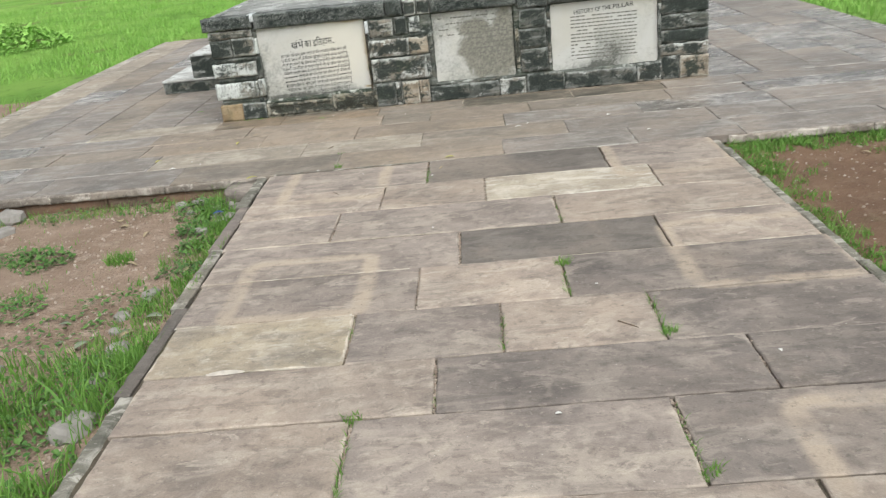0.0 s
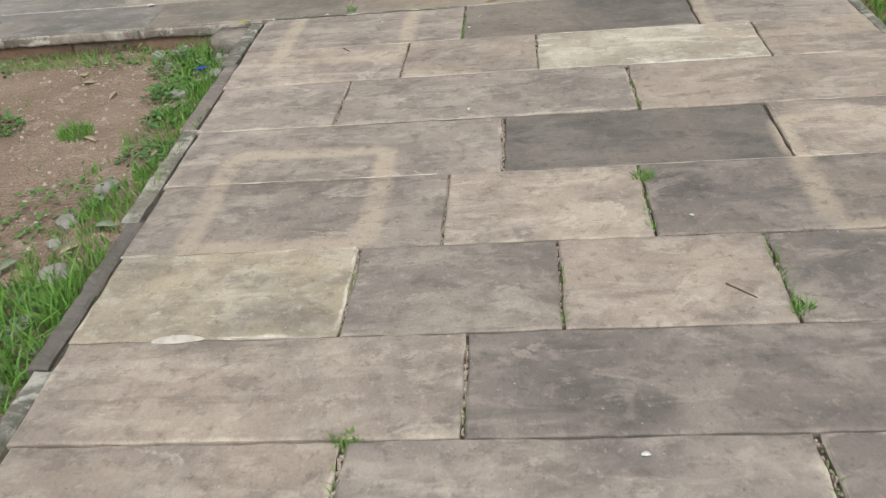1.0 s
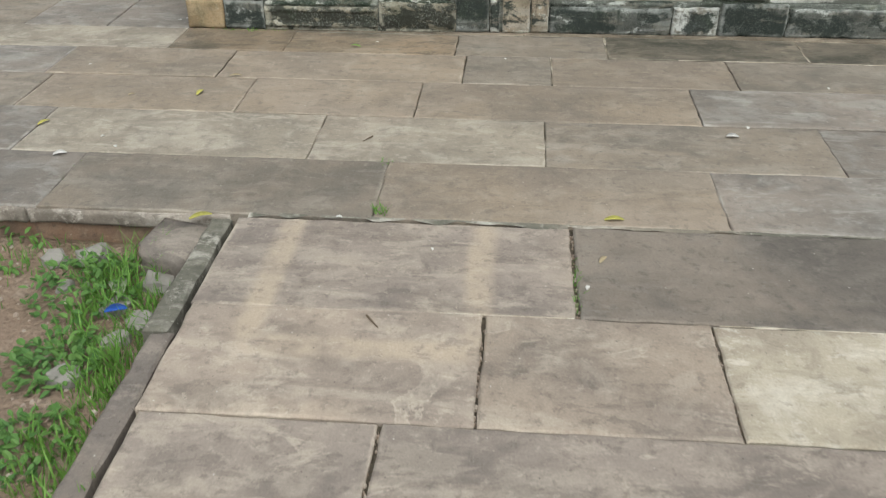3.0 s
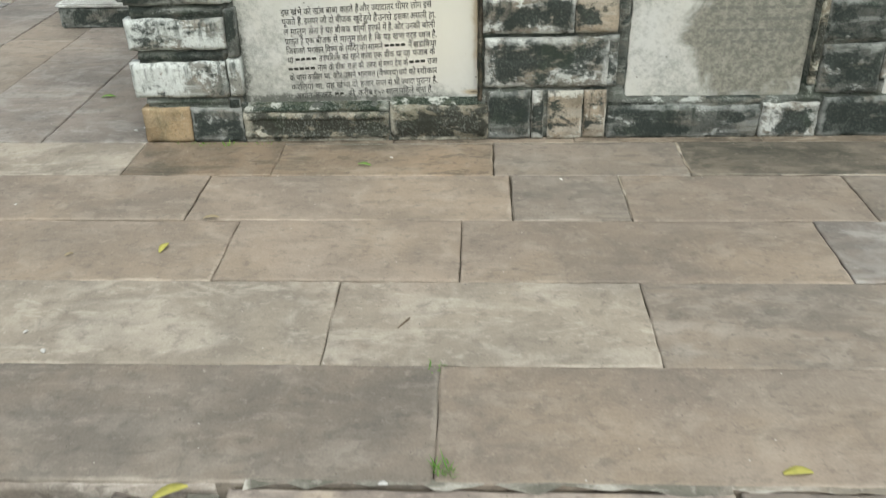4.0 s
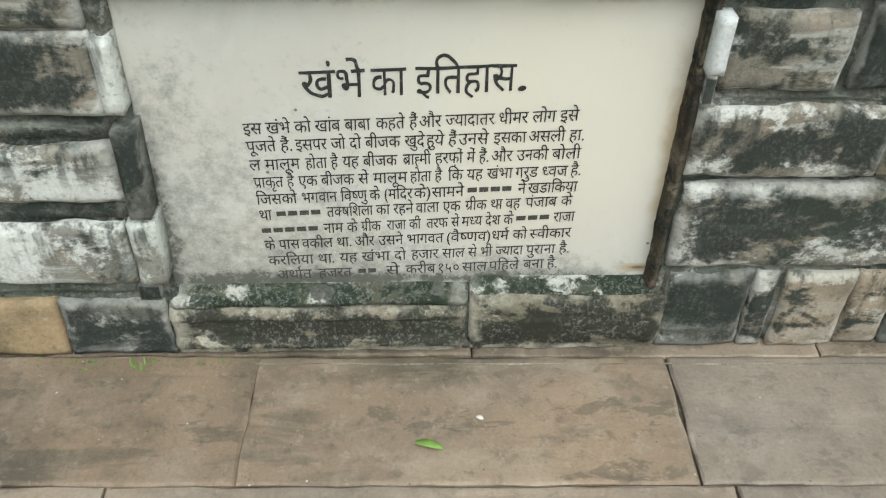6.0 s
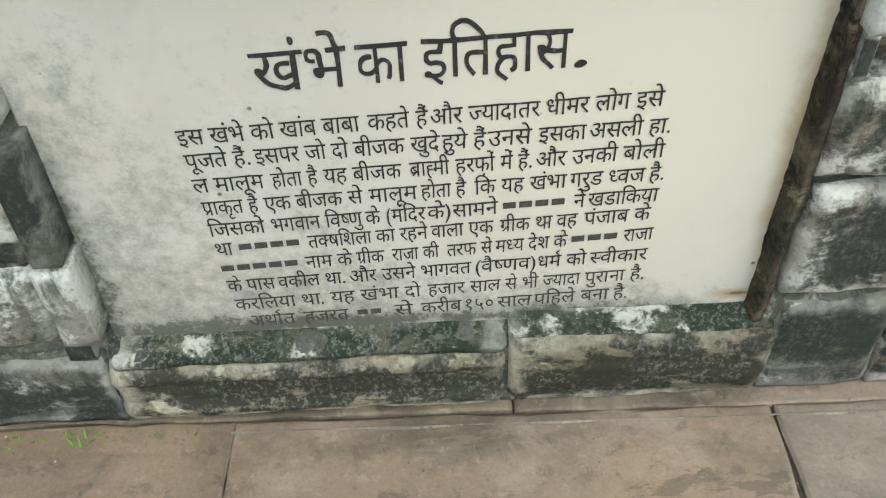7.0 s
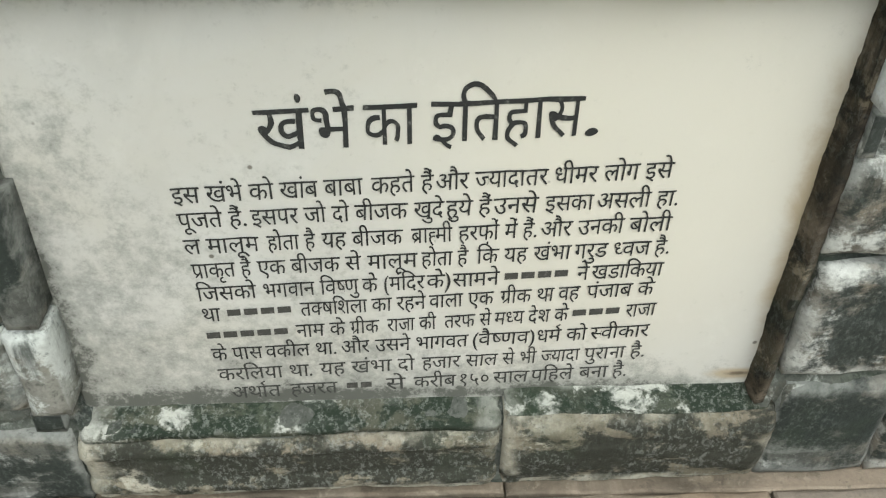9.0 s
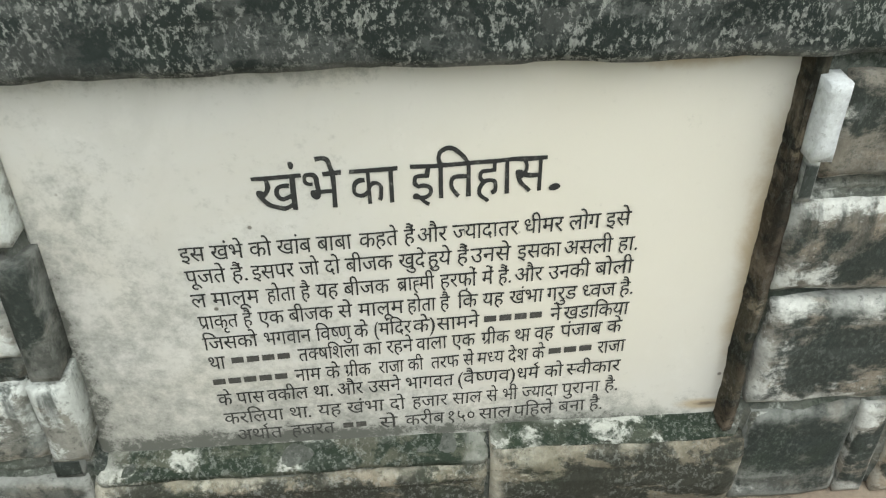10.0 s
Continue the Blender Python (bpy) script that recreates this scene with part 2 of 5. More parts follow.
def weathered(name, base, white, black, lime=0.5, soot=0.5, rim=0.5, streak=0.4, drip=0.5, green=0.3, fleck=0.3, tan=0.0, rough=0.9, patch=4.5):
    """Old limewashed masonry with black algae. lime, soot: how much of each; rim: limewash left along the arrises;
    streak: brushed bands; drip: runs of algae; fleck: fine lichen; tan: bare sandstone showing through."""
    n = Nodes(name)
    v = n.stretch(1, 1, 1)
    gen = n.add("ShaderNodeSeparateXYZ")
    n.t.links.new(n.add("ShaderNodeTexCoord").outputs["Generated"], gen.inputs[0])
    u, w = gen.outputs[0], gen.outputs[2]
    eu = n.math("MULTIPLY", n.math("MINIMUM", u, n.math("SUBTRACT", 1.0, u)), 3.2)
    ew = n.math("MULTIPLY", n.math("MINIMUM", w, n.math("SUBTRACT", 1.0, w)), 1.5)
    wob = n.math("SUBTRACT", n.noise(11, 8, 0.62, v, 0.3), 0.5)
    inner = n.math("ADD", n.math("MINIMUM", eu, ew), n.math("MULTIPLY", wob, 0.9))
    col = n.mix(n.step(n.noise(8, 6, 0.6, v), 0.38, 0.64), base, [c * 0.62 for c in base])
    if tan:
        col = n.mix(n.step(n.noise(6, 7, 0.6, n.stretch(1, 1, 2.2), 0.5), 0.50, 0.62, tan), col, (0.31, 0.26, 0.20))
    wash = n.math("ADD", n.math("MULTIPLY", n.noise(patch, 7, 0.62, n.stretch(1, 1, 1.7), 0.5), 0.66), n.math("MULTIPLY", n.noise(30, 10, 0.78, v), 0.34))
    wash = n.math("ADD", wash, n.math("MULTIPLY", n.math("SUBTRACT", n.rnd, 0.5), 0.07))
    col = n.mix(n.step(wash, 0.655 - 0.28 * lime, 0.70 - 0.28 * lime, 0.92), col, white)
    col = n.mix(n.step(n.noise(2.6, 6, 0.6, n.stretch(1.3, 1.3, 10), 0.3), 0.52, 0.62, streak), col, [c * 0.92 for c in white])
    core = n.math("ADD", n.math("MULTIPLY", n.noise(patch * 1.2, 8, 0.64, n.stretch(1, 1, 1.8), 0.5), 0.70), n.math("MULTIPLY", n.noise(42, 10, 0.78, v), 0.30))
    core = n.math("ADD", core, n.math("MULTIPLY", n.math("MINIMUM", inner, 0.5), 0.22 * rim))
    core = n.math("SUBTRACT", core, n.math("MULTIPLY", n.math("SUBTRACT", n.rnd, 0.5), 0.06))
    col = n.mix(n.step(core, 0.70 - 0.24 * soot, 0.775 - 0.24 * soot, 0.95), col, black)
    col = n.mix(n.math("MULTIPLY", n.step(n.noise(2.2, 7, 0.65, n.stretch(13, 13, 1.6), 0.2), 0.50, 0.64), n.step(w, 0.1, 0.95, drip)), col, black)
    col = n.mix(n.math("MULTIPLY", n.step(inner, 0.24, 0.05), n.step(n.noise(7, 6, 0.6, v), 0.40, 0.56, rim * 0.9)), col, white)
    col = n.mix(n.step(n.noise(4.2, 7, 0.65, v), 0.53, 0.66, green), col, (0.052, 0.078, 0.045))
    bloom = n.step(n.noise(9, 8, 0.68, v), 0.36, 0.56)
    col = n.mix(n.math("MULTIPLY", bloom, n.step(n.noise(115, 10, 0.78, n.stretch(1.2, 1.2, 0.8), 0.15), 0.51, 0.575, fleck)), col, (0.39, 0.41, 0.385))
    col = n.mix(n.step(n.noise(80, 7, 0.76, v), 0.56, 0.63, 0.45), col, [c * 0.8 for c in black])
    col = n.value(col, n.math("ADD", n.math("MULTIPLY", n.noise(150, 6, 0.75), 0.9), 0.56))
    height = n.math("ADD", n.noise(16, 10, 0.68, v), n.math("MULTIPLY", n.noise(110, 5, 0.72), 0.25))
    return n.done(col, rough, height, 0.7, 0.25, 0.010)


BLACK = (0.027, 0.035, 0.031)
LIMEWASH = (0.61, 0.645, 0.625)
M_STONE_WHITE = weathered("limewashed_stone", (0.27, 0.27, 0.242), LIMEWASH, BLACK, 0.66, 0.70, 0.35, 0.7, 0.9, 0.15, 0.12, 0.4)
M_STONE_MIX = weathered("stained_stone", (0.205, 0.192, 0.163), (0.57, 0.59, 0.565), BLACK, 0.50, 0.84, 0.75, 0.5, 0.85, 0.2, 0.12, 0.45)
M_STONE_DARK = weathered("algae_black_stone", (0.115, 0.122, 0.11), (0.44, 0.46, 0.44), BLACK, 0.28, 1.0, 0.5, 0.3, 0.7, 0.2, 0.12, 0.2)
M_STONE_LINTEL = weathered("lichen_grey_lintel", (0.085, 0.094, 0.09), (0.38, 0.40, 0.385), (0.019, 0.026, 0.024), 0.26, 0.90, 0.3, 0.0, 0.8, 0.12, 0.62, 0.0, 0.9, 8.0)
M_STONE_BASE = weathered("mossy_base_stone", (0.215, 0.198, 0.150), (0.43, 0.415, 0.345), (0.030, 0.033, 0.026), 0.44, 0.84, 0.8, 0.7, 0.35, 0.25, 0.3, 0.35, 0.9, 10.0)
M_STONE_ORANGE = weathered("orange_sandstone", (0.37, 0.275, 0.165), (0.45, 0.37, 0.255), (0.10, 0.10, 0.06), 0.35, 0.35, 0.1, 0.3, 0.2, 0.3, 0.1)
M_STONE_TAN = weathered("worn_tan_stone", (0.35, 0.295, 0.225), (0.52, 0.51, 0.455), BLACK, 0.42, 0.62, 0.7, 0.3, 0.8, 0.15, 0.1, 0.6)
M_MORTAR = weathered("old_mortar", (0.112, 0.122, 0.108), (0.38, 0.40, 0.375), BLACK, 0.34, 0.86, 0.0, 0.4, 0.35, 0.3, 0.2, 0.2)
M_FILLET = weathered("mossy_mortar_fillet", (0.075, 0.088, 0.065), (0.47, 0.485, 0.445), (0.020, 0.031, 0.021), 0.53, 0.76, 0.5, 0.0, 0.9, 0.25, 0.3, 0.1, 0.9, 15.0)
# brown stain made near black: the recess's shade is painted into this colour
M_REVEAL = weathered("brown_stained_shaded_reveal", (0.060, 0.049, 0.035), (0.20, 0.17, 0.125), (0.014, 0.015, 0.012), 0.36, 0.82, 0.0, 0.0, 1.0, 0.15, 0.1, 0.3, 0.9, 9.0)
M_LIME = weathered("fresh_white_lime", (0.48, 0.51, 0.52), (0.60, 0.635, 0.65), (0.20, 0.21, 0.20), 0.9, 0.05, 0.2, 0.2, 0.1, 0.0, 0.1)
M_TREAD = weathered("whitish_step_tread", (0.46, 0.46, 0.44), (0.62, 0.64, 0.625), (0.10, 0.105, 0.10), 0.75, 0.2, 0.2, 0.2, 0.0, 0.1, 0.3)
M_TOP = weathered("plinth_top_stone", (0.26, 0.27, 0.255), (0.44, 0.45, 0.435), (0.07, 0.076, 0.07), 0.5, 0.5, 0.2, 0.2, 0.0, 0.15, 0.4, 0.0, 0.7)


def blob(n, x, z, rx, rz):
    """Soft oval field on the tablet, 1 in the middle and 0 outside: the shape of one stain."""
    xyz = n.add("ShaderNodeSeparateXYZ")
    n.t.links.new(n.pos, xyz.inputs[0])
    dx = n.math("DIVIDE", n.math("SUBTRACT", xyz.outputs[0], x), rx)
    dz = n.math("DIVIDE", n.math("SUBTRACT", xyz.outputs[2], z), rz)
    return n.math("SUBTRACT", 1.0, n.math("MINIMUM", n.math("SQRT", n.math("ADD", n.math("MULTIPLY", dx, dx), n.math("MULTIPLY", dz, dz))), 1.0))


def marble(name, grime, stains, muds, rusts, creams=()):
    """White marble tablet, yellowed in drifts. grime: noise level at which grey grime begins; stains, muds, rusts: ovals of grey, brown mud and rust."""
    n = Nodes(name)
    v = n.stretch(1, 1, 1, False)
    cloud, fine = n.noise(4.2, 4, 0.6, v), n.noise(45, 12, 0.82, v)
    col = n.mix(n.step(n.noise(3.2, 5, 0.6, v, 0.6), 0.38, 0.70), (0.56, 0.565, 0.54), (0.54, 0.533, 0.485))
    col = n.mix(n.step(n.noise(13, 10, 0.72, v), 0.54, 0.70, 0.4), col, (0.65, 0.65, 0.62))
    col = n.mix(n.step(n.noise(5.5, 10, 0.66, n.stretch(1, 1, 0.6, False), 0.6), 0.50, 0.70, 0.30), col, (0.42, 0.425, 0.395))
    col = n.mix(n.step(n.noise(62, 8, 0.75, v), 0.60, 0.68, 0.28), col, (0.30, 0.30, 0.27))
    for x, z, rx, rz in creams:
        col = n.mix(n.math("MULTIPLY", n.step(blob(n, x, z, rx, rz), 0.0, 0.8), 0.8), col, (0.685, 0.663, 0.58))
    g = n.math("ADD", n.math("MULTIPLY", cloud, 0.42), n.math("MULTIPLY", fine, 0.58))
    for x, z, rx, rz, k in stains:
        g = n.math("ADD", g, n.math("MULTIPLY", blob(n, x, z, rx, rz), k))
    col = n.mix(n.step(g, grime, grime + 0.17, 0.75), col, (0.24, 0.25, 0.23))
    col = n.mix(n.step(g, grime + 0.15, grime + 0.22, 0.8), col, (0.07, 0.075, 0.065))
    m = n.math("MULTIPLY", n.math("SUBTRACT", n.noise(7, 10, 0.7, v, 0.5), 0.5), 1.3)
    mud = None
    for x, z, rx, rz in muds:
        f = blob(n, x, z, rx, rz)
        mud = f if mud is None else n.math("MAXIMUM", mud, f)
    if mud is not None:
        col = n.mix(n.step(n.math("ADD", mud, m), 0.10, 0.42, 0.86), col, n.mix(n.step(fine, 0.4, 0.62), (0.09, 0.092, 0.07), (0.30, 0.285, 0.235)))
    for x, z, rx, rz in rusts:
        f = n.math("ADD", blob(n, x, z, rx, rz), m)
        col = n.mix(n.step(f, 0.25, 0.75, 0.75), col, (0.40, 0.315, 0.19))
        col = n.mix(n.step(f, 0.75, 1.0, 0.8), col, (0.10, 0.075, 0.05))
    col = n.mix(n.step(n.cells(13, v), 0.05, 0.025, 0.85), col, (0.12, 0.11, 0.09))
    return n.done(col, n.math("ADD", n.math("MULTIPLY", fine, 0.3), 0.45), n.math("ADD", fine, n.noise(12, 5)), 0.12, 0.35, 0.004)


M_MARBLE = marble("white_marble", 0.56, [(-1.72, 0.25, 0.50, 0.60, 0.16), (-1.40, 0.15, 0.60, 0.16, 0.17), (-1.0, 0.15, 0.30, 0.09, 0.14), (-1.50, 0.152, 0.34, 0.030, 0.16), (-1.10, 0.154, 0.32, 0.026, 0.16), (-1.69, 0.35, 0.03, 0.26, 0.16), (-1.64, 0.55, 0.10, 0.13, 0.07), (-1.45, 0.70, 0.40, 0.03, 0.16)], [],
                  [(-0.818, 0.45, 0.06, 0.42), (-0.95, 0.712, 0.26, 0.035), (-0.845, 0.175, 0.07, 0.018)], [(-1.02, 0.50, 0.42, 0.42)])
M_MARBLE_STAINED = marble("stained_marble", 0.455, [(0.1, 0.15, 0.35, 0.10, 0.1), (-0.1, 0.6, 0.4, 0.2, 0.06)], [(0.10, 0.32, 0.24, 0.22), (0.04, 0.54, 0.18, 0.12), (0.27, 0.42, 0.16, 0.36), (0.0, 0.4, 0.15, 0.16), (0.16, 0.36, 0.22, 0.28)], [])
M_MARBLE_GREY = marble("grey_marble", 0.535, [(1.15, 0.28, 0.26, 0.24, 0.22), (0.95, 0.15, 0.45, 0.14, 0.2), (1.42, 0.2, 0.14, 0.14, 0.1)], [], [])


def ink(name, c):
    n = Nodes(name)
    col = n.mix(n.step(n.noise(140, 5, 0.7), 0.52, 0.74, 0.6), c, (0.20, 0.20, 0.185))
    return n.done(col, 0.7)


M_INK = ink("black_letter_paint", (0.027, 0.029, 0.029))
M_INK_FADED = ink("faded_letter_paint", (0.17, 0.17, 0.15))
M_INK_WORN = ink("rubbed_letter_paint", (0.055, 0.057, 0.054))
M_INK_BAR = ink("worn_letter_paint", (0.06, 0.06, 0.055))


def soil(name, c1, c2, c3):
    n = Nodes(name)
    col = n.mix(n.step(n.noise(2.3, 6), 0.35, 0.65), c1, c2)
    col = n.mix(n.step(n.noise(9, 8, 0.7), 0.50, 0.70, 0.7), col, c3)
    col = n.mix(n.step(n.noise(1.2, 5), 0.55, 0.70, 0.5), col, (0.10, 0.10, 0.05))
    col = n.mix(n.step(n.cells(70), 0.20, 0.05, 0.55), col, (0.42, 0.32, 0.25))
    col = n.mix(n.step(n.noise(45, 6, 0.75), 0.55, 0.68, 0.55), col, [c * 0.45 for c in c1])
    return n.done(col, 0.95, n.math("ADD", n.noise(25, 9, 0.75), n.math("MULTIPLY", n.cells(60), -0.6)), 0.9, 0.15, 0.02)


M_SOIL = soil("pinkish_gravelly_earth", (0.34, 0.255, 0.195), (0.265, 0.195, 0.145), (0.45, 0.365, 0.295))
M_SOIL_RED = soil("red_earth", (0.21, 0.135, 0.09), (0.165, 0.107, 0.073), (0.27, 0.195, 0.14))
M_JOINT = soil("joint_earth", (0.145, 0.125, 0.095), (0.115, 0.098, 0.075), (0.23, 0.20, 0.155))


def leafy(name, c1, c2, c3, rough=0.55):
    n = Nodes(name)
    geo = n.add("ShaderNodeNewGeometry")
    isl = geo.outputs["Random Per Island"]
    col = n.mix(isl, c1, c2)
    col = n.mix(n.step(n.noise(1.6, 3), 0.5, 0.7, 0.6), col, c3)
    n.b.inputs["Subsurface Weight"].default_value = 0.0
    return n.done(col, rough, spec=0.25)


M_GRASS = leafy("grass_green", (0.095, 0.215, 0.04), (0.17, 0.325, 0.065), (0.20, 0.29, 0.08))
M_WEED = leafy("weed_leaf_green", (0.06, 0.145, 0.035), (0.115, 0.22, 0.055), (0.085, 0.165, 0.065))
M_LAWN = leafy("lawn_blades", (0.21, 0.42, 0.08), (0.29, 0.53, 0.12), (0.34, 0.51, 0.15))
M_GRAVEL = leafy("gravel_bits", (0.30, 0.23, 0.18), (0.48, 0.42, 0.36), (0.40, 0.31, 0.25), 0.9)
M_STRAW = leafy("dry_leaf", (0.40, 0.32, 0.20), (0.33, 0.30, 0.20), (0.42, 0.38, 0.25), 0.8)
M_GREYLEAF = leafy("grey_green_leaf", (0.20, 0.25, 0.16), (0.29, 0.31, 0.23), (0.17, 0.22, 0.15), 0.7)


def lawn_ground():
    n = Nodes("lawn_ground")
    col = n.mix(n.step(n.noise(0.8, 6), 0.35, 0.65), (0.18, 0.36, 0.07), (0.26, 0.46, 0.10))
    col = n.mix(n.step(n.noise(6, 8, 0.7), 0.50, 0.72, 0.7), col, (0.09, 0.18, 0.03))
    col = n.mix(n.step(n.noise(0.55, 4), 0.58, 0.70, 0.8), col, (0.24, 0.21, 0.11))
    return n.done(col, 0.95, n.noise(30, 8, 0.75), 1.0, 0.1, 0.05)


M_LAWN_GROUND = lawn_ground()


def plain(name, c, rough=0.7, scale=30.0):
    n = Nodes(name)
    col = n.mix(n.step(n.noise(scale, 6), 0.35, 0.7), c, [x * 0.7 for x in c])
    return n.done(col, rough, n.noise(scale * 2, 6), 0.4, depth=0.004)


M_ROCK = plain("pale_rock", (0.31, 0.295, 0.27), 0.9, 14)
M_PAPER = plain("white_scrap", (0.72, 0.71, 0.68), 0.8)
M_LIMESPOT = plain("lime_splash", (0.62, 0.57, 0.50), 0.9)
M_YELLOW = plain("yellow_leaf", (0.50, 0.47, 0.12), 0.6)
M_GREEN_LEAF = plain("fresh_leaf", (0.22, 0.38, 0.09), 0.6)
M_BLUE = plain("blue_wrapper", (0.02, 0.09, 0.42), 0.3)
M_TWIG = plain("dry_twig", (0.16, 0.12, 0.085), 0.9)

# ---- builders ----


def mesh_of(name, bm, material, smooth=False):
    me = bpy.data.meshes.new(name)
    bm.to_mesh(me)
    bm.free()
    me.materials.append(material)
    if smooth:
        me.polygons.foreach_set("use_smooth", [True] * len(me.polygons))
    return me


def part(name, bm, material, parent, label="", smooth=False):
    """One bmesh as ONE mesh object under a thing or under a part."""
    ob = new(name, mesh_of(name, bm, material, smooth))
    ob.parent = parent
    if label:
        ob["label"] = label
    return ob


def raw(name, verts, faces, material, smooth=False):
    me = bpy.data.meshes.new(name)
    me.from_pydata(verts, [], faces)
    me.materials.append(material)
    if smooth:
        me.polygons.foreach_set("use_smooth", [True] * len(me.polygons))
    me.update()
    return me


def empty(name, label, category, group="", kind=""):
    ob = new(name)
    ob.empty_display_size = 0.1
    return tagged(ob, label, category, group, kind)


def slab_bm(x0, x1, y0, y1, top, thick, rng, gap=0.005, jit=0.004, chamfer=0.006, gapx=None):
    """A dressed paving slab with worn, chamfered top edges and slightly uneven corners."""
    bm = bmesh.new()
    gx_ = gap if gapx is None else gapx
    cs = [(x0 + gx_, y0 + gap), (x1 - gx_, y0 + gap), (x1 - gx_, y1 - gap), (x0 + gx_, y1 - gap)]
    cs = [(x + rng.uniform(-jit, jit) * 0.6, y + rng.uniform(-jit, jit) * 0.6) for x, y in cs]
    pts = []
    for i in range(4):
        (ax, ay), (bx, by) = cs[i], cs[(i + 1) % 4]
        k = max(2, int(math.hypot(bx - ax, by - ay) / 0.045))
        for j in range(k):
            f = j / k
            w = jit if j else 0.0
            pts.append((ax + (bx - ax) * f + rng.uniform(-w, w) * 0.7, ay + (by - ay) * f + rng.uniform(-w, w) * 0.7))
    mx, my = (x0 + x1) / 2, (y0 + y1) / 2
    tx, ty, lift = rng.uniform(-1, 1) * 0.002, rng.uniform(-1, 1) * 0.003, rng.uniform(-1, 1) * 0.0025

    def z(x, y):
        return top + lift + tx * (x - mx) + ty * (y - my)

    inner = []
    for x, y in pts:
        c = chamfer * rng.uniform(0.6, 1.6)
        ux, uy = mx - x, my - y
        inner.append((x + math.copysign(min(c, abs(ux)), ux), y + math.copysign(min(c, abs(uy)), uy)))
    rings_v = [[bm.verts.new((x, y, top - thick)) for x, y in pts],
               [bm.verts.new((x, y, z(x, y) - chamfer * 0.8)) for x, y in pts],
               [bm.verts.new((x, y, z(x, y))) for x, y in inner]]
    k = len(pts)
    for a, b in zip(rings_v, rings_v[1:]):
        for i in range(k):
            bm.faces.new((a[i], a[(i + 1) % k], b[(i + 1) % k], b[i]))
    bm.faces.new(rings_v[2])
    bm.faces.new(rings_v[0][::-1])
    return bm


def rough_block(x0, x1, z0, z1, y_front, depth, seed, round_=0.018, bump=0.006, res=0.012, skew=0.007):
    """A weathered masonry block in a wall that faces -y: rounded arrises, uneven face and outline."""
    bm = bmesh.new()
    nx, nz = max(3, round((x1 - x0) / res)), max(3, round((z1 - z0) / res))
    grid = {}
    for i in range(nx + 1):
        for j in range(nz + 1):
            u, v = i / nx, j / nz
            x, z = x0 + (x1 - x0) * u, z0 + (z1 - z0) * v
            e = min(x - x0, x1 - x, z - z0, z1 - z)
            p = Vector((x * 9 + seed * 3.1, z * 9, seed * 1.7))
            f = max(0.0, 1 - e / round_)
            y = y_front + round_ * 0.9 * f * f
            y += bump * (noise.noise(p) + 0.6 * noise.noise(p * 3.3) + 0.35 * noise.noise(p * 8))
            q = Vector((x * 14, z * 14, seed * 5.3))
            sx, sz = noise.noise(q), noise.noise(q + Vector((7, 3, 1)))
            grid[i, j] = bm.verts.new((x + skew * sx, y, z + skew * sz))
    for i in range(nx):
        for j in range(nz):
            bm.faces.new((grid[i, j], grid[i + 1, j], grid[i + 1, j + 1], grid[i, j + 1]))
    rim = [(i, 0) for i in range(nx)] + [(nx, j) for j in range(nz)] + [(i, nz) for i in range(nx, 0, -1)] + [(0, j) for j in range(nz, 0, -1)]
    back = [bm.verts.new((grid[k].co.x, y_front + depth, grid[k].co.z)) for k in rim]
    for a in range(len(rim)):
        b = (a + 1) % len(rim)
        bm.faces.new((grid[rim[b]], grid[rim[a]], back[a], back[b]))
    bm.faces.new(back)
    bmesh.ops.recalc_face_normals(bm, faces=bm.faces)
    return bm


def box_bm(x0, x1, y0, y1, z0, z1, bevel=0.01):
    bm = bmesh.new()
    bmesh.ops.create_cube(bm, size=1)
    for v in bm.verts:
        v.co = ((x0 + x1) / 2 + v.co.x * (x1 - x0), (y0 + y1) / 2 + v.co.y * (y1 - y0), (z0 + z1) / 2 + v.co.z * (z1 - z0))
    if bevel:
        bmesh.ops.bevel(bm, geom=bm.edges[:], offset=bevel, segments=2, affect="EDGES")
    return bm


# ---- ground ----
TX0, TX1, TY0, TY1 = -4.55, 4.0, 5.345, 13.2


def lerp_axis(lo, hi, inner_lo, inner_hi, stepsize):
    mid = list(np.arange(inner_lo, inner_hi + 1e-6, stepsize))
    out, d = [inner_hi], stepsize
    while out[-1] < hi:
        d *= 1.35
        out.append(out[-1] + d)
    back, d = [inner_lo], stepsize
    while back[-1] > lo:
        d *= 1.35
        back.append(back[-1] - d)
    return back[:0:-1] + mid + out[1:]


def path_left(y):
    return -1.245 - 0.029 * max(0.0, y - 2.0)


def path_right(y):
    return 1.50 - 0.028 * max(0.0, y - 2.0)


def ground_z(x, y):
    n1 = noise.noise(Vector((x * 1.7, y * 1.7, 0.3))) * 0.018 + noise.noise(Vector((x * 6, y * 6, 2.0))) * 0.008
    if TX0 + 0.03 < x < TX1 - 0.03 and TY0 + 0.03 < y < TY1 - 0.03:
        return -0.3
    if y <= TY0 + 0.03:
        if path_left(y) - 0.02 < x < path_right(y) + 0.02:
            return -0.3
        if x < 0:
            return -0.125 + n1 + 0.03 * max(0.0, min(1.0, (x + 1.75) / 0.4)) * (1 if y < 4.8 else 0)
        return -0.065 + n1
    far = min(1.0, max(0.0, (abs(x) + y - 14) / 12))
    return -0.03 + n1 * (1 + 4 * far)


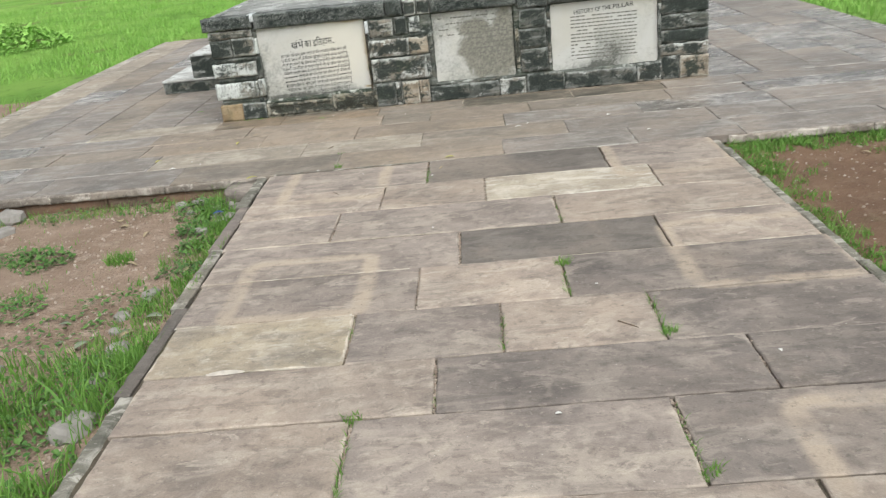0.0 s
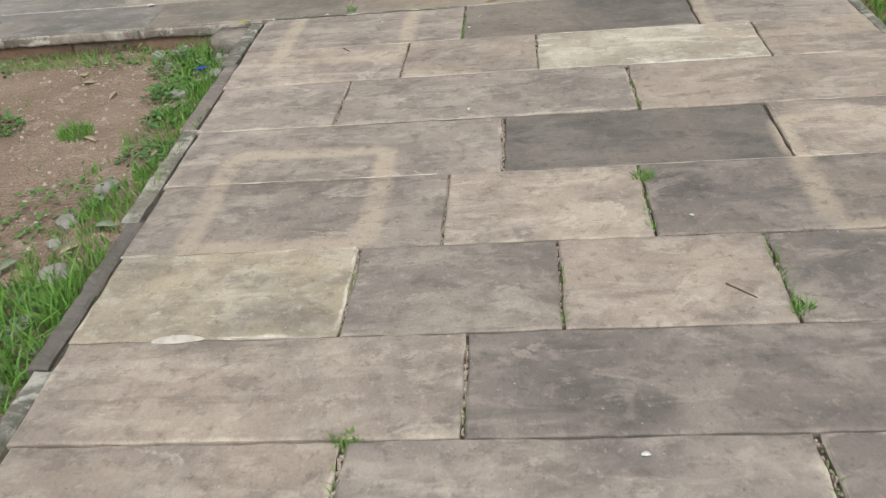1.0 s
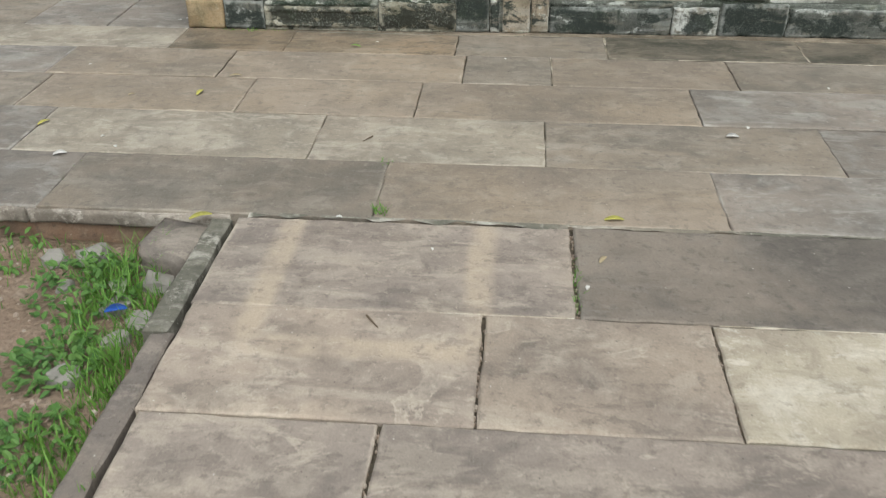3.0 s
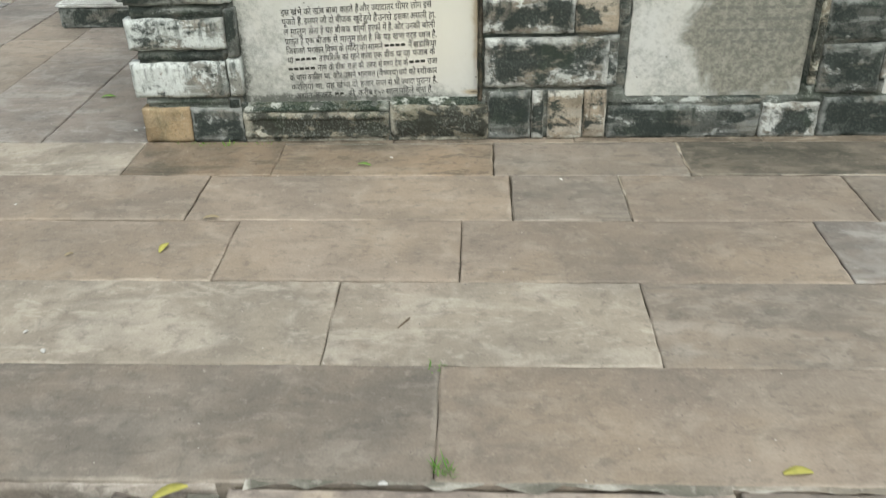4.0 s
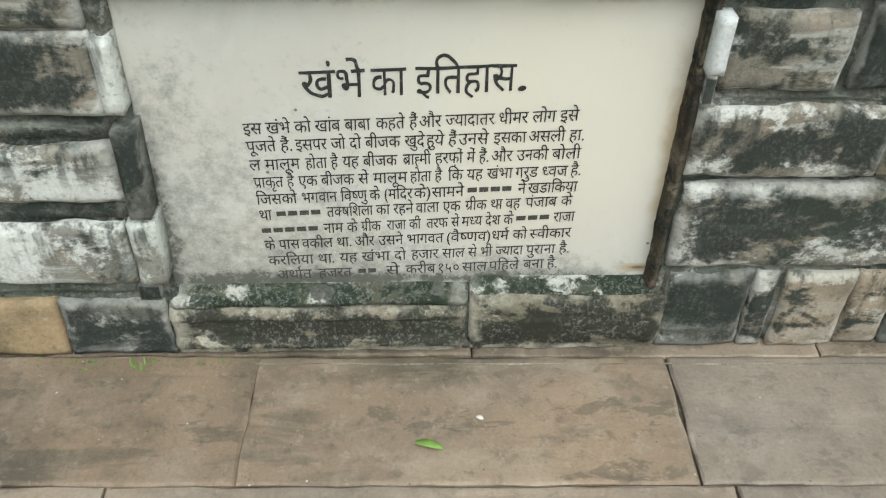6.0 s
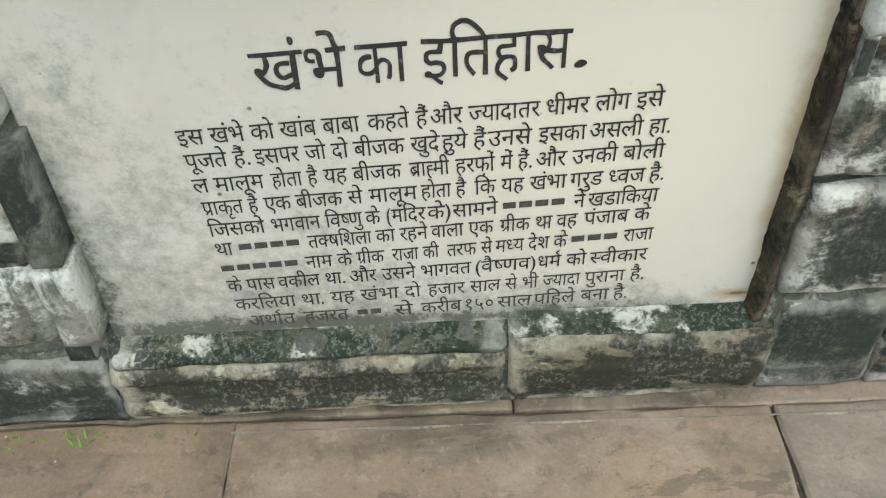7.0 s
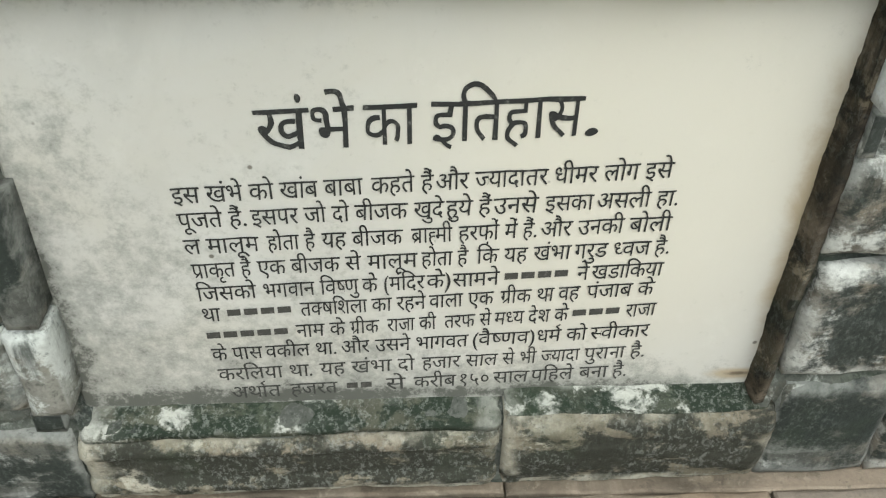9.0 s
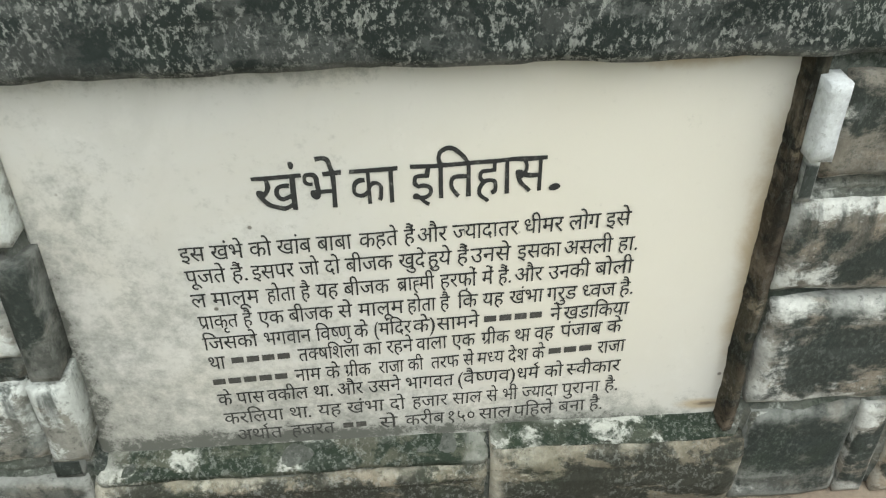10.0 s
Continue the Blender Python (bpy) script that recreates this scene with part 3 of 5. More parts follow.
gx, gy = lerp_axis(-400, 400, -6.0, 5.4, 0.06), lerp_axis(-400, 600, -0.9, 6.0, 0.06)
gverts = [(x, y, ground_z(x, y)) for y in gy for x in gx]
W = len(gx)
gfaces = [(j * W + i, j * W + i + 1, (j + 1) * W + i + 1, (j + 1) * W + i) for j in range(len(gy) - 1) for i in range(W - 1)]
ground_mesh = raw("ground", gverts, gfaces, M_SOIL, True)
ground_mesh.materials.append(M_LAWN_GROUND)
ground_mesh.materials.append(M_SOIL_RED)
slots = []
for p in ground_mesh.polygons:
    c = p.center
    bed = (-3.9 + 0.4 * noise.noise(c) < c.x < 0 and c.y < TY0 + 0.1) or (0 < c.x < 4.2 and c.y < TY0 + 0.1)
    bare = TX0 - 1.0 + 0.8 * noise.noise(c * 0.9) < c.x < TX0 + 0.2 and 5.2 < c.y < 9.6 + noise.noise(c * 1.3)
    slots.append((0 if c.x < 0 else 2) if bed or bare else 1)
ground_mesh.polygons.foreach_set("material_index", slots)
ground = tagged(new("ground", ground_mesh), "red earth beds and green lawn round the paved terrace", "ground", kind="structure")

# ---- terrace, walkway beds ----
rng = random.Random(7)
terrace = new("terrace_pavement", mesh_of("terrace_bed", box_bm(TX0 + 0.06, TX1 - 0.06, TY0 + 0.05, TY1 - 0.06, -0.28, -0.012, 0), M_JOINT))
tagged(terrace, "weathered brown sandstone slab terrace round the plinth", "pavement", kind="structure")
wbm = bmesh.new()
wq = [(path_left(-1) + 0.02, -0.99), (path_right(-1) - 0.02, -0.99), (path_right(TY0) - 0.02, TY0 + 0.045), (path_left(TY0) + 0.02, TY0 + 0.045)]
wt, wb = [wbm.verts.new((x, y, -0.014)) for x, y in wq], [wbm.verts.new((x, y, -0.28)) for x, y in wq]
wbm.faces.new(wt)
wbm.faces.new(wb[::-1])
for i in range(4):
    wbm.faces.new((wb[i], wb[(i + 1) % 4], wt[(i + 1) % 4], wt[i]))
walkway = tagged(new("walkway", mesh_of("walkway_bed", wbm, M_JOINT)), "worn sandstone slab walkway with grass in its joints", "path", kind="structure")

# ---- plinth with its masonry ----
PX0, PX1, PY0, PY1 = -2.07, 1.885, 7.09, 11.1


def lean(x):
    """The plinth's front is turned by one degree: how far back it stands at x."""
    return 0.018 * (x + 1.9)


def tablet_y(x):
    return 7.122 + lean(x)


plinth = empty("stone_plinth", "low square stone plinth, limewashed and blackened by algae", "plinth")
part("core", box_bm(PX0 + 0.04, PX1 - 0.04, PY0 + 0.15, PY1 - 0.04, 0.0, 0.72, 0), M_MORTAR, plinth)

# tablets: left, right, bottom, top
TABLETS = [(-1.692, -0.825, 0.142, 0.706), (-0.292, 0.345, 0.150, 0.690), (0.645, 1.487, 0.150, 0.672)]


def tablet_edge(k, x, z):
    """How far outside tablet k a point of the wall lies."""
    x0, x1, z0, z1 = TABLETS[k]
    wob = 0.006 * noise.noise(Vector((x * 12, z * 12, k))) + 0.004 * noise.noise(Vector((x * 40, z * 40, k)))
    r = 0.022
    qx, qz = abs(x - (x0 + x1) / 2) - (x1 - x0) / 2 + r, abs(z - (z0 + z1) / 2) - (z1 - z0) / 2 + r
    return math.hypot(max(qx, 0), max(qz, 0)) + min(max(qx, qz), 0) - r + wob


WHT, MIX, DRK, BAS, ORG, TNS, LIM = M_STONE_WHITE, M_STONE_MIX, M_STONE_DARK, M_STONE_BASE, M_STONE_ORANGE, M_STONE_TAN, M_LIME
# x0, x1, z0, z1, how far proud of the wall line, material
PIER_WEST = [
    (-2.075, -1.725, 0.655, 0.718, 0.022, MIX), (-2.072, -1.905, 0.508, 0.650, 0.020, DRK), (-1.893, -1.720, 0.512, 0.655, 0.024, MIX),
    (-2.082, -1.725, 0.352, 0.465, 0.024, WHT), (-2.090, -1.742, 0.176, 0.308, 0.026, WHT), (-1.722, -1.692, 0.520, 0.645, 0.030, WHT),
    (-1.748, -1.708, 0.132, 0.170, 0.012, DRK), (-1.720, -1.684, 0.330, 0.500, 0.060, DRK), (-1.732, -1.684, 0.184, 0.324, 0.062, WHT)]
BASE = [
    (-2.078, -1.900, 0.0, 0.136, 0.024, ORG), (-1.898, -1.705, 0.0, 0.137, 0.020, DRK), (-0.795, -0.638, 0.0, 0.190, 0.010, DRK),
    (-0.632, -0.588, 0.0, 0.190, 0.012, MIX), (-0.575, -0.447, 0.0, 0.188, 0.018, TNS), (-0.440, -0.360, 0.0, 0.188, 0.010, TNS),
    (-0.352, 0.205, 0.0, 0.125, 0.016, DRK), (0.212, 0.420, 0.0, 0.130, 0.018, MIX), (0.430, 0.730, 0.0, 0.150, 0.012, DRK),
    (0.736, 1.310, 0.0, 0.132, 0.016, DRK), (1.318, 1.510, 0.0, 0.150, 0.020, MIX), (1.515, 1.652, 0.0, 0.195, 0.008, DRK), (1.658, 1.888, 0.0, 0.175, 0.020, TNS)]
PIER_MID = [
    (-0.824, -0.797, 0.594, 0.690, 0.070, LIM), (-0.816, -0.798, 0.530, 0.588, 0.022, MIX), (-0.790, -0.606, 0.556, 0.688, 0.020, MIX),
    (-0.588, -0.492, 0.558, 0.698, 0.022, DRK), (-0.476, -0.388, 0.566, 0.690, 0.012, WHT), (-0.815, -0.492, 0.396, 0.532, 0.026, MIX),
    (-0.490, -0.340, 0.398, 0.530, 0.022, TNS), (-0.808, -0.362, 0.200, 0.385, 0.024, MIX), (-0.372, -0.330, 0.20, 0.39, 0.004, DRK)]
PIER_EAST = [
    (0.395, 0.610, 0.512, 0.660, 0.012, DRK), (0.388, 0.605, 0.355, 0.505, 0.014, DRK), (0.392, 0.612, 0.165, 0.348, 0.012, DRK),
    (0.356, 0.384, 0.20, 0.52, 0.014, BAS), (0.612, 0.640, 0.22, 0.56, 0.016, MIX),
    (1.508, 1.882, 0.512, 0.640, 0.016, DRK), (1.506, 1.884, 0.392, 0.506, 0.022, DRK), (1.508, 1.884, 0.285, 0.386, 0.016, DRK), (1.506, 1.886, 0.182, 0.280, 0.020, MIX),
    (1.492, 1.510, 0.25, 0.60, 0.014, MIX)]
LINTEL = [
    (-2.105, -1.712, 0.724, 0.825, 0.034, M_STONE_LINTEL), (-1.738, -1.690, 0.768, 0.829, 0.030, LIM), (-1.700, -0.655, 0.708, 0.828, 0.014, M_STONE_LINTEL), (-0.645, -0.520, 0.706, 0.828, 0.014, M_STONE_LINTEL),
    (-0.505, -0.412, 0.700, 0.826, 0.026, MIX), (-0.400, -0.300, 0.700, 0.824, 0.020, MIX), (-0.295, 0.375, 0.700, 0.826, 0.034, M_STONE_LINTEL),
    (0.385, 0.62, 0.668, 0.826, 0.024, M_STONE_LINTEL), (0.628, 1.500, 0.682, 0.828, 0.034, M_STONE_LINTEL), (1.508, 1.905, 0.650, 0.825, 0.030, M_STONE_LINTEL)]
STONES = [st[:4] for course in (PIER_WEST, BASE, PIER_MID, PIER_EAST, LINTEL) for st in course]
bm = bmesh.new()
STEP = 0.008
nx, nz = int((PX1 - PX0 - 0.03) / STEP), int(0.72 / STEP)
gridv = []
for j in range(nz + 1):
    row = []
    for i in range(nx + 1):
        x, z = PX0 + 0.015 + i * STEP, j * STEP
        d = min(tablet_edge(k, x, z) for k in range(3))
        p = Vector((x * 8, z * 8, 4.4))
        y = 7.095 + 0.006 * noise.noise(p) + 0.004 * noise.noise(p * 3.1) + 0.0025 * noise.noise(p * 9)
        gap = min(max(sx0 - x, x - sx1, sz0 - z, z - sz1) for sx0, sx1, sz0, sz1 in STONES)
        if -0.004 < gap < 0.010:
            y += 0.011 * (0.35 + max(0.0, 0.65 + noise.noise(p * 1.7)))
        if d < 0.012:
            f = max(0.0, min(1.0, (d + 0.002) / 0.012))
            y = 7.136 + (y - 7.136) * f
        row.append(bm.verts.new((x, y + lean(x), z)))
    gridv.append(row)
for j in range(nz):
    for i in range(nx):
        bm.faces.new((gridv[j][i], gridv[j][i + 1], gridv[j + 1][i + 1], gridv[j + 1][i]))
part("mortar", bm, M_MORTAR, plinth, "black and grey old mortar between the stones", True)

seed = 0
for course in (PIER_WEST, BASE, PIER_MID, PIER_EAST, LINTEL):
    for x0, x1, z0, z1, proud, material in course:
        seed += 1
        small = min(x1 - x0, z1 - z0)
        name = "lintel_stone" if course is LINTEL else "stone"
        rnd_ = min(0.006 if course is BASE else 0.011, small * 0.15)
        stone = rough_block(x0 + 0.001, x1 - 0.001, z0 + (0.002 if z0 > 0 else 0), z1 - 0.002, PY0 + 0.002 - proud * (0.75 if course is LINTEL else 0.42), 0.16 if course is LINTEL else 0.06, seed, rnd_, min(0.005, small * 0.05), skew=min(0.006, small * 0.06))
        for v in stone.verts:
            v.co.y += lean(v.co.x)
        part(name, stone, material, plinth, smooth=True)


def ledge_bm(x0, x1, profile, seed_, rough_=0.004, wave=0.005):
    """A moulded ledge run along the wall's foot: profile of (y, z) points from the top down, worn uneven."""
    bm = bmesh.new()
    line = []
    for (ya, za), (yb, zb) in zip(profile, profile[1:]):
        k = max(1, round(math.hypot(yb - ya, zb - za) / 0.006))
        line += [(ya + (yb - ya) * i / k, za + (zb - za) * i / k) for i in range(k)]
    line.append(profile[-1])
    k = max(4, round((x1 - x0) / 0.007))
    rows = []
    for i in range(k + 1):
        x = x0 + (x1 - x0) * i / k
        row = []
        for j, (y, z) in enumerate(line):
            p = Vector((x * 9 + seed_, y * 30, z * 22))
            end = max(0.0, 1 - min(x - x0, x1 - x) / 0.012)
            dy = rough_ * (noise.noise(p) + 0.6 * noise.noise(p * 2.9) + 0.4 * noise.noise(p * 7)) + 0.008 * end * end
            dz = wave * noise.noise(Vector((x * 5, seed_, z * 8))) + 0.4 * wave * noise.noise(Vector((x * 19, seed_, z * 30)))
            row.append(bm.verts.new((x, y + lean(x) + dy, z + (dz if 0 < j < len(line) - 1 and z > 0.004 else 0))))
        rows.append(row)
    for a, b in zip(rows, rows[1:]):
        for j in range(len(line) - 1):
            bm.faces.new((a[j], a[j + 1], b[j + 1], b[j]))
    for row in (rows[0][::-1], rows[-1]):
        back = [bm.verts.new((v.co.x, 7.17 + lean(v.co.x), v.co.z)) for v in row]
        for j in range(len(line) - 1):
            bm.faces.new((row[j], back[j], back[j + 1], row[j + 1]))
    bmesh.ops.recalc_face_normals(bm, faces=bm.faces)
    return bm


# the stepped foot of the wall below the first tablet, cracked through once, with a mossy fillet against the marble
part("ledge", ledge_bm(-1.703, -1.160, [(7.128, 0.116), (7.096, 0.114), (7.088, 0.108), (7.080, 0.100), (7.078, 0.092), (7.084, 0.084), (7.086, 0.040), (7.080, 0.034), (7.078, 0.020), (7.088, 0.014), (7.089, 0.0)], 3.0), BAS, plinth, smooth=True)
part("fillet", ledge_bm(-1.698, -1.158, [(7.130, 0.149), (7.121, 0.143), (7.093, 0.130), (7.087, 0.126), (7.088, 0.116), (7.098, 0.110)], 11.0, 0.003, 0.004), M_FILLET, plinth, "dark mossy mortar fillet with white lichen", smooth=True)
part("ledge", ledge_bm(-1.155, -0.792, [(7.120, 0.142), (7.094, 0.140), (7.084, 0.130), (7.078, 0.112), (7.078, 0.060), (7.083, 0.030), (7.089, 0.012), (7.090, 0.0)], 21.0), BAS, plinth, smooth=True)
part("fillet", ledge_bm(-1.154, -0.800, [(7.130, 0.162), (7.121, 0.156), (7.098, 0.144), (7.090, 0.138), (7.096, 0.128)], 33.0, 0.003, 0.006), M_FILLET, plinth, "dark mossy mortar fillet with white lichen", smooth=True)


def reveal(x_in, x_out, z0, z1, seed_, y_in, y_out):
    """The narrow side of a tablet's recess, from the marble out to the face of the wall."""
    bm = bmesh.new()
    kz, ky = round((z1 - z0) / 0.008), 6
    grid = []
    for j in range(kz + 1):
        z = z0 + (z1 - z0) * j / kz
        row = []
        for i in range(ky + 1):
            f = i / ky
            p = Vector((f * 1.3, z * 11, seed_))
            x = x_in + (x_out - x_in) * f + 0.003 * noise.noise(p) + 0.002 * noise.noise(p * 3.1) + 0.0015 * noise.noise(p * 9)
            row.append(bm.verts.new((x, y_in + (y_out - y_in) * f + lean(x), z)))
        far = row[-1].co
        row.append(bm.verts.new((far.x + math.copysign(0.012, x_out - x_in), far.y + 0.003, z)))
        row.append(bm.verts.new((far.x + math.copysign(0.014, x_out - x_in), far.y + 0.05, z)))
        grid.append(row)
    for a, b in zip(grid, grid[1:]):
        for i in range(len(a) - 1):
            bm.faces.new((a[i], a[i + 1], b[i + 1], b[i]))
    bmesh.ops.recalc_face_normals(bm, faces=bm.faces)
    return bm


# recess side, coloured darker than its stain to carry the groove's shadow
part("reveal", reveal(-0.836, -0.827, 0.150, 0.712, 2.0, 7.142, 7.090), M_REVEAL, plinth, "brown water-stained side of the recess, its shade put into the colour", smooth=True)

# the other three sides, plain courses of the same stone, and the top slabs
srng = random.Random(21)


def side_wall(origin, along, length):
    """Courses of blocks on a side face: along is the angle by which the front wall is turned."""
    turn = Matrix.Translation(origin) @ Matrix.Rotation(radians(along), 4, "Z")
    for z0, z1 in ((0.0, 0.17), (0.178, 0.34), (0.348, 0.52), (0.528, 0.70), (0.71, 0.825)):
        x = 0.0
        while x < length - 0.05:
            w = min(srng.uniform(0.35, 0.75), length - x)
            if length - x - w < 0.2:
                w = length - x
            b = rough_block(x + 0.004, x + w - 0.004, z0, z1, -0.02, 0.06, srng.random() * 60, 0.016, 0.006, 0.035)
            bmesh.ops.transform(b, matrix=turn, verts=b.verts)
            part("stone", b, srng.choice((DRK, MIX, WHT, DRK)), plinth, smooth=True)
            x += w


side_wall((PX0 + 0.045, PY1, 0), -90, PY1 - PY0 - 0.10)
side_wall((PX1 - 0.045, PY0 + 0.10, 0), 90, PY1 - PY0 - 0.10)
side_wall((PX1, PY1 - 0.045, 0), 180, PX1 - PX0)
ys = [PY0 + 0.12, 7.9, 8.7, 9.5, 10.3, PY1]
for j in range(5):
    xs = [PX0 - 0.02, *sorted(srng.uniform(PX0 + 0.5, PX1 - 0.5) for _ in range(3)), PX1 + 0.015]
    for a, b in zip(xs, xs[1:]):
        if b - a > 0.06:
            part("top_slab", slab_bm(a, b, ys[j], ys[j + 1], 0.824, 0.10, srng, 0.004, 0.006, 0.012), M_TOP, plinth)

# side steps
steps = empty("side_steps", "two low stone steps against the plinth, stained black", "steps")
for nm, x0, y0, y1, z0, z1, lab in (("lower_step", -3.07, 8.65, 10.0, 0.0, 0.13, "grey lower step"), ("upper_step", -2.76, 8.67, 9.98, 0.13, 0.36, "black-stained upper step")):
    st = part(nm, box_bm(x0, -2.10, y0, y1, z0, z1 - 0.02, 0.008), M_STONE_DARK, steps, lab)
    part("tread", box_bm(x0 - 0.008, -2.10, y0 - 0.008, y1 + 0.008, z1 - 0.02, z1, 0.007), M_TREAD, st, "whitish worn tread")

# ---- marble tablets ----


def tablet_slab(k, depth=0.03):
    x0, x1, z0, z1 = TABLETS[k]
    bm = bmesh.new()
    pts = []
    corners = [(x0, z0), (x1, z0), (x1, z1), (x0, z1)]
    for c in range(4):
        (ax, az), (bx, bz) = corners[c], corners[(c + 1) % 4]
        m = 24
        for s in range(m):
            f = s / m
            q = Vector((ax + (bx - ax) * f, k * 3.0, az + (bz - az) * f))
            w = 0.005
            pts.append((q.x + w * noise.noise(q * 14), q.z + w * noise.noise(q * 14 + Vector((5, 5, 5)))))
    front = [bm.verts.new((x, tablet_y(x) + 0.002, z)) for x, z in pts]
    cx, cz = (x0 + x1) / 2, (z0 + z1) / 2
    inner = [bm.verts.new((x + math.copysign(0.003, cx - x), tablet_y(x), z + math.copysign(0.003, cz - z))) for x, z in pts]
    back = [bm.verts.new((x, tablet_y(x) + depth, z)) for x, z in pts]
    n = len(pts)
    for a, b in ((back, front), (front, inner)):
        for i in range(n):
            bm.faces.new((a[i], a[(i + 1) % n], b[(i + 1) % n], b[i]))
    bm.faces.new(inner)
    bm.faces.new(back[::-1])
    return bm


def glyphs(text, bold=0.0):
    """Outline faces of a text at size 1 in the built-in font: (vertices, faces)."""
    cu = bpy.data.curves.new("lettering", "FONT")
    cu.body, cu.resolution_u = text, 3
    ob = bpy.data.objects.new("lettering", cu)
    me = bpy.data.meshes.new_from_object(ob)
    vs = [(v.co.x, v.co.y) for v in me.vertices]
    fs = [tuple(p.vertices) for p in me.polygons]
    bpy.data.objects.remove(ob)
    bpy.data.curves.remove(cu)
    bpy.data.meshes.remove(me)
    return vs, fs


def stroke(vs, fs, a, b, w):
    d = Vector((b[0] - a[0], b[1] - a[1])).normalized()
    nx_, ny_ = -d.y * w / 2, d.x * w / 2
    k = len(vs)
    vs += [(a[0] + nx_, a[1] + ny_), (a[0] - nx_, a[1] - ny_), (b[0] - nx_, b[1] - ny_), (b[0] + nx_, b[1] + ny_)]
    fs.append((k, k + 1, k + 2, k + 3))


def shaped(text, bold=0.0):
    """A run of words: ~ halves the letter before it, ^ hangs a slanting ra under it, ` sets a hook over it."""
    vs, fs, pen, piece = [], [], 0.0, ""
    for ch in text + "$":
        if ch not in "~^`$":
            piece += ch
            continue
        if piece:
            pv, pf = glyphs(piece, bold)
            end = max((x for x, _ in pv), default=0.0)
            if ch == "~":
                cut = end - 0.19
                pv = [(min(x, cut), y) for x, y in pv]
                end = cut
            k = len(vs)
            vs += [(x + pen, y) for x, y in pv]
            fs += [tuple(i + k for i in f) for f in pf]
            pen += end
            if piece.endswith(" "):
                pen += 0.26
        if ch == "^":
            stroke(vs, fs, (pen - 0.16, 0.26), (pen - 0.42, 0.04), 0.07)
        if ch == "`":
            stroke(vs, fs, (pen - 0.13, 0.64), (pen - 0.28, 0.80), 0.07)
            stroke(vs, fs, (pen - 0.28, 0.78), (pen - 0.10, 0.87), 0.07)
        piece = ""
    return vs, fs


def lettering(name, runs, z_left, z_right, high, parent, material, bold=0.012, label="", proud=0.0012):
    """Painted words on a tablet: runs of (x0, x1, words); # stands for a plain bar. high: from base line to head line."""
    first, last = runs[0][0], runs[-1][1]
    for x0, x1, words in runs:
        verts, faces = [], []
        zh = z_left + (z_right - z_left) * ((x0 + x1) / 2 - first) / (last - first)
        slope = (z_right - z_left) / (last - first)
        if words == "#":
            vs, fs = [(0, 0.16), (1, 0.16), (1, 0.50), (0, 0.50)], [(0, 1, 2, 3)]
        else:
            vs, fs = shaped(words, bold)
        lo, hi = min(x for x, _ in vs), max(x for x, _ in vs)
        hand = 0.0 if words == "#" else 0.045
        k = len(verts)
        for x, y in vs:
            px = x0 + (x - lo) / (hi - lo) * (x1 - x0)
            pz = zh + (y - 0.622) / 0.622 * high + slope * (px - (x0 + x1) / 2)
            q = Vector((px * 75, pz * 75, 3.0))
            px, pz = px + hand * high * noise.noise(q), pz + hand * high * noise.noise(q + Vector((9, 4, 2)))
            verts.append((px, tablet_y(px) - proud, pz))
        faces += [tuple(i + k for i in f) for f in fs]
        if bold and words != "#":
            # brush width: the same strokes again, a little to the side and behind
            dx = bold * (x1 - x0) / (hi - lo)
            m = len(vs)
            verts += [(px + dx, py + 0.0003, pz - dx * 0.6) for px, py, pz in verts[k:k + m]]
            faces += [tuple(i + k + m for i in f) for f in fs]
        ob = new(name, raw(name, verts, faces, material))
        ob.parent = parent
        if label:
            ob["label"] = label


def bar_runs(runs):
    """The plain bars alone, each broken into short ones."""
    out = []
    for x0, x1, words in runs:
        if words == "#":
            k = max(1, round((x1 - x0) / 0.022))
            w = (x1 - x0) / k
            out += [(x0 + i * w, x0 + (i + 1) * w - 0.004, "#") for i in range(k)]
    return out


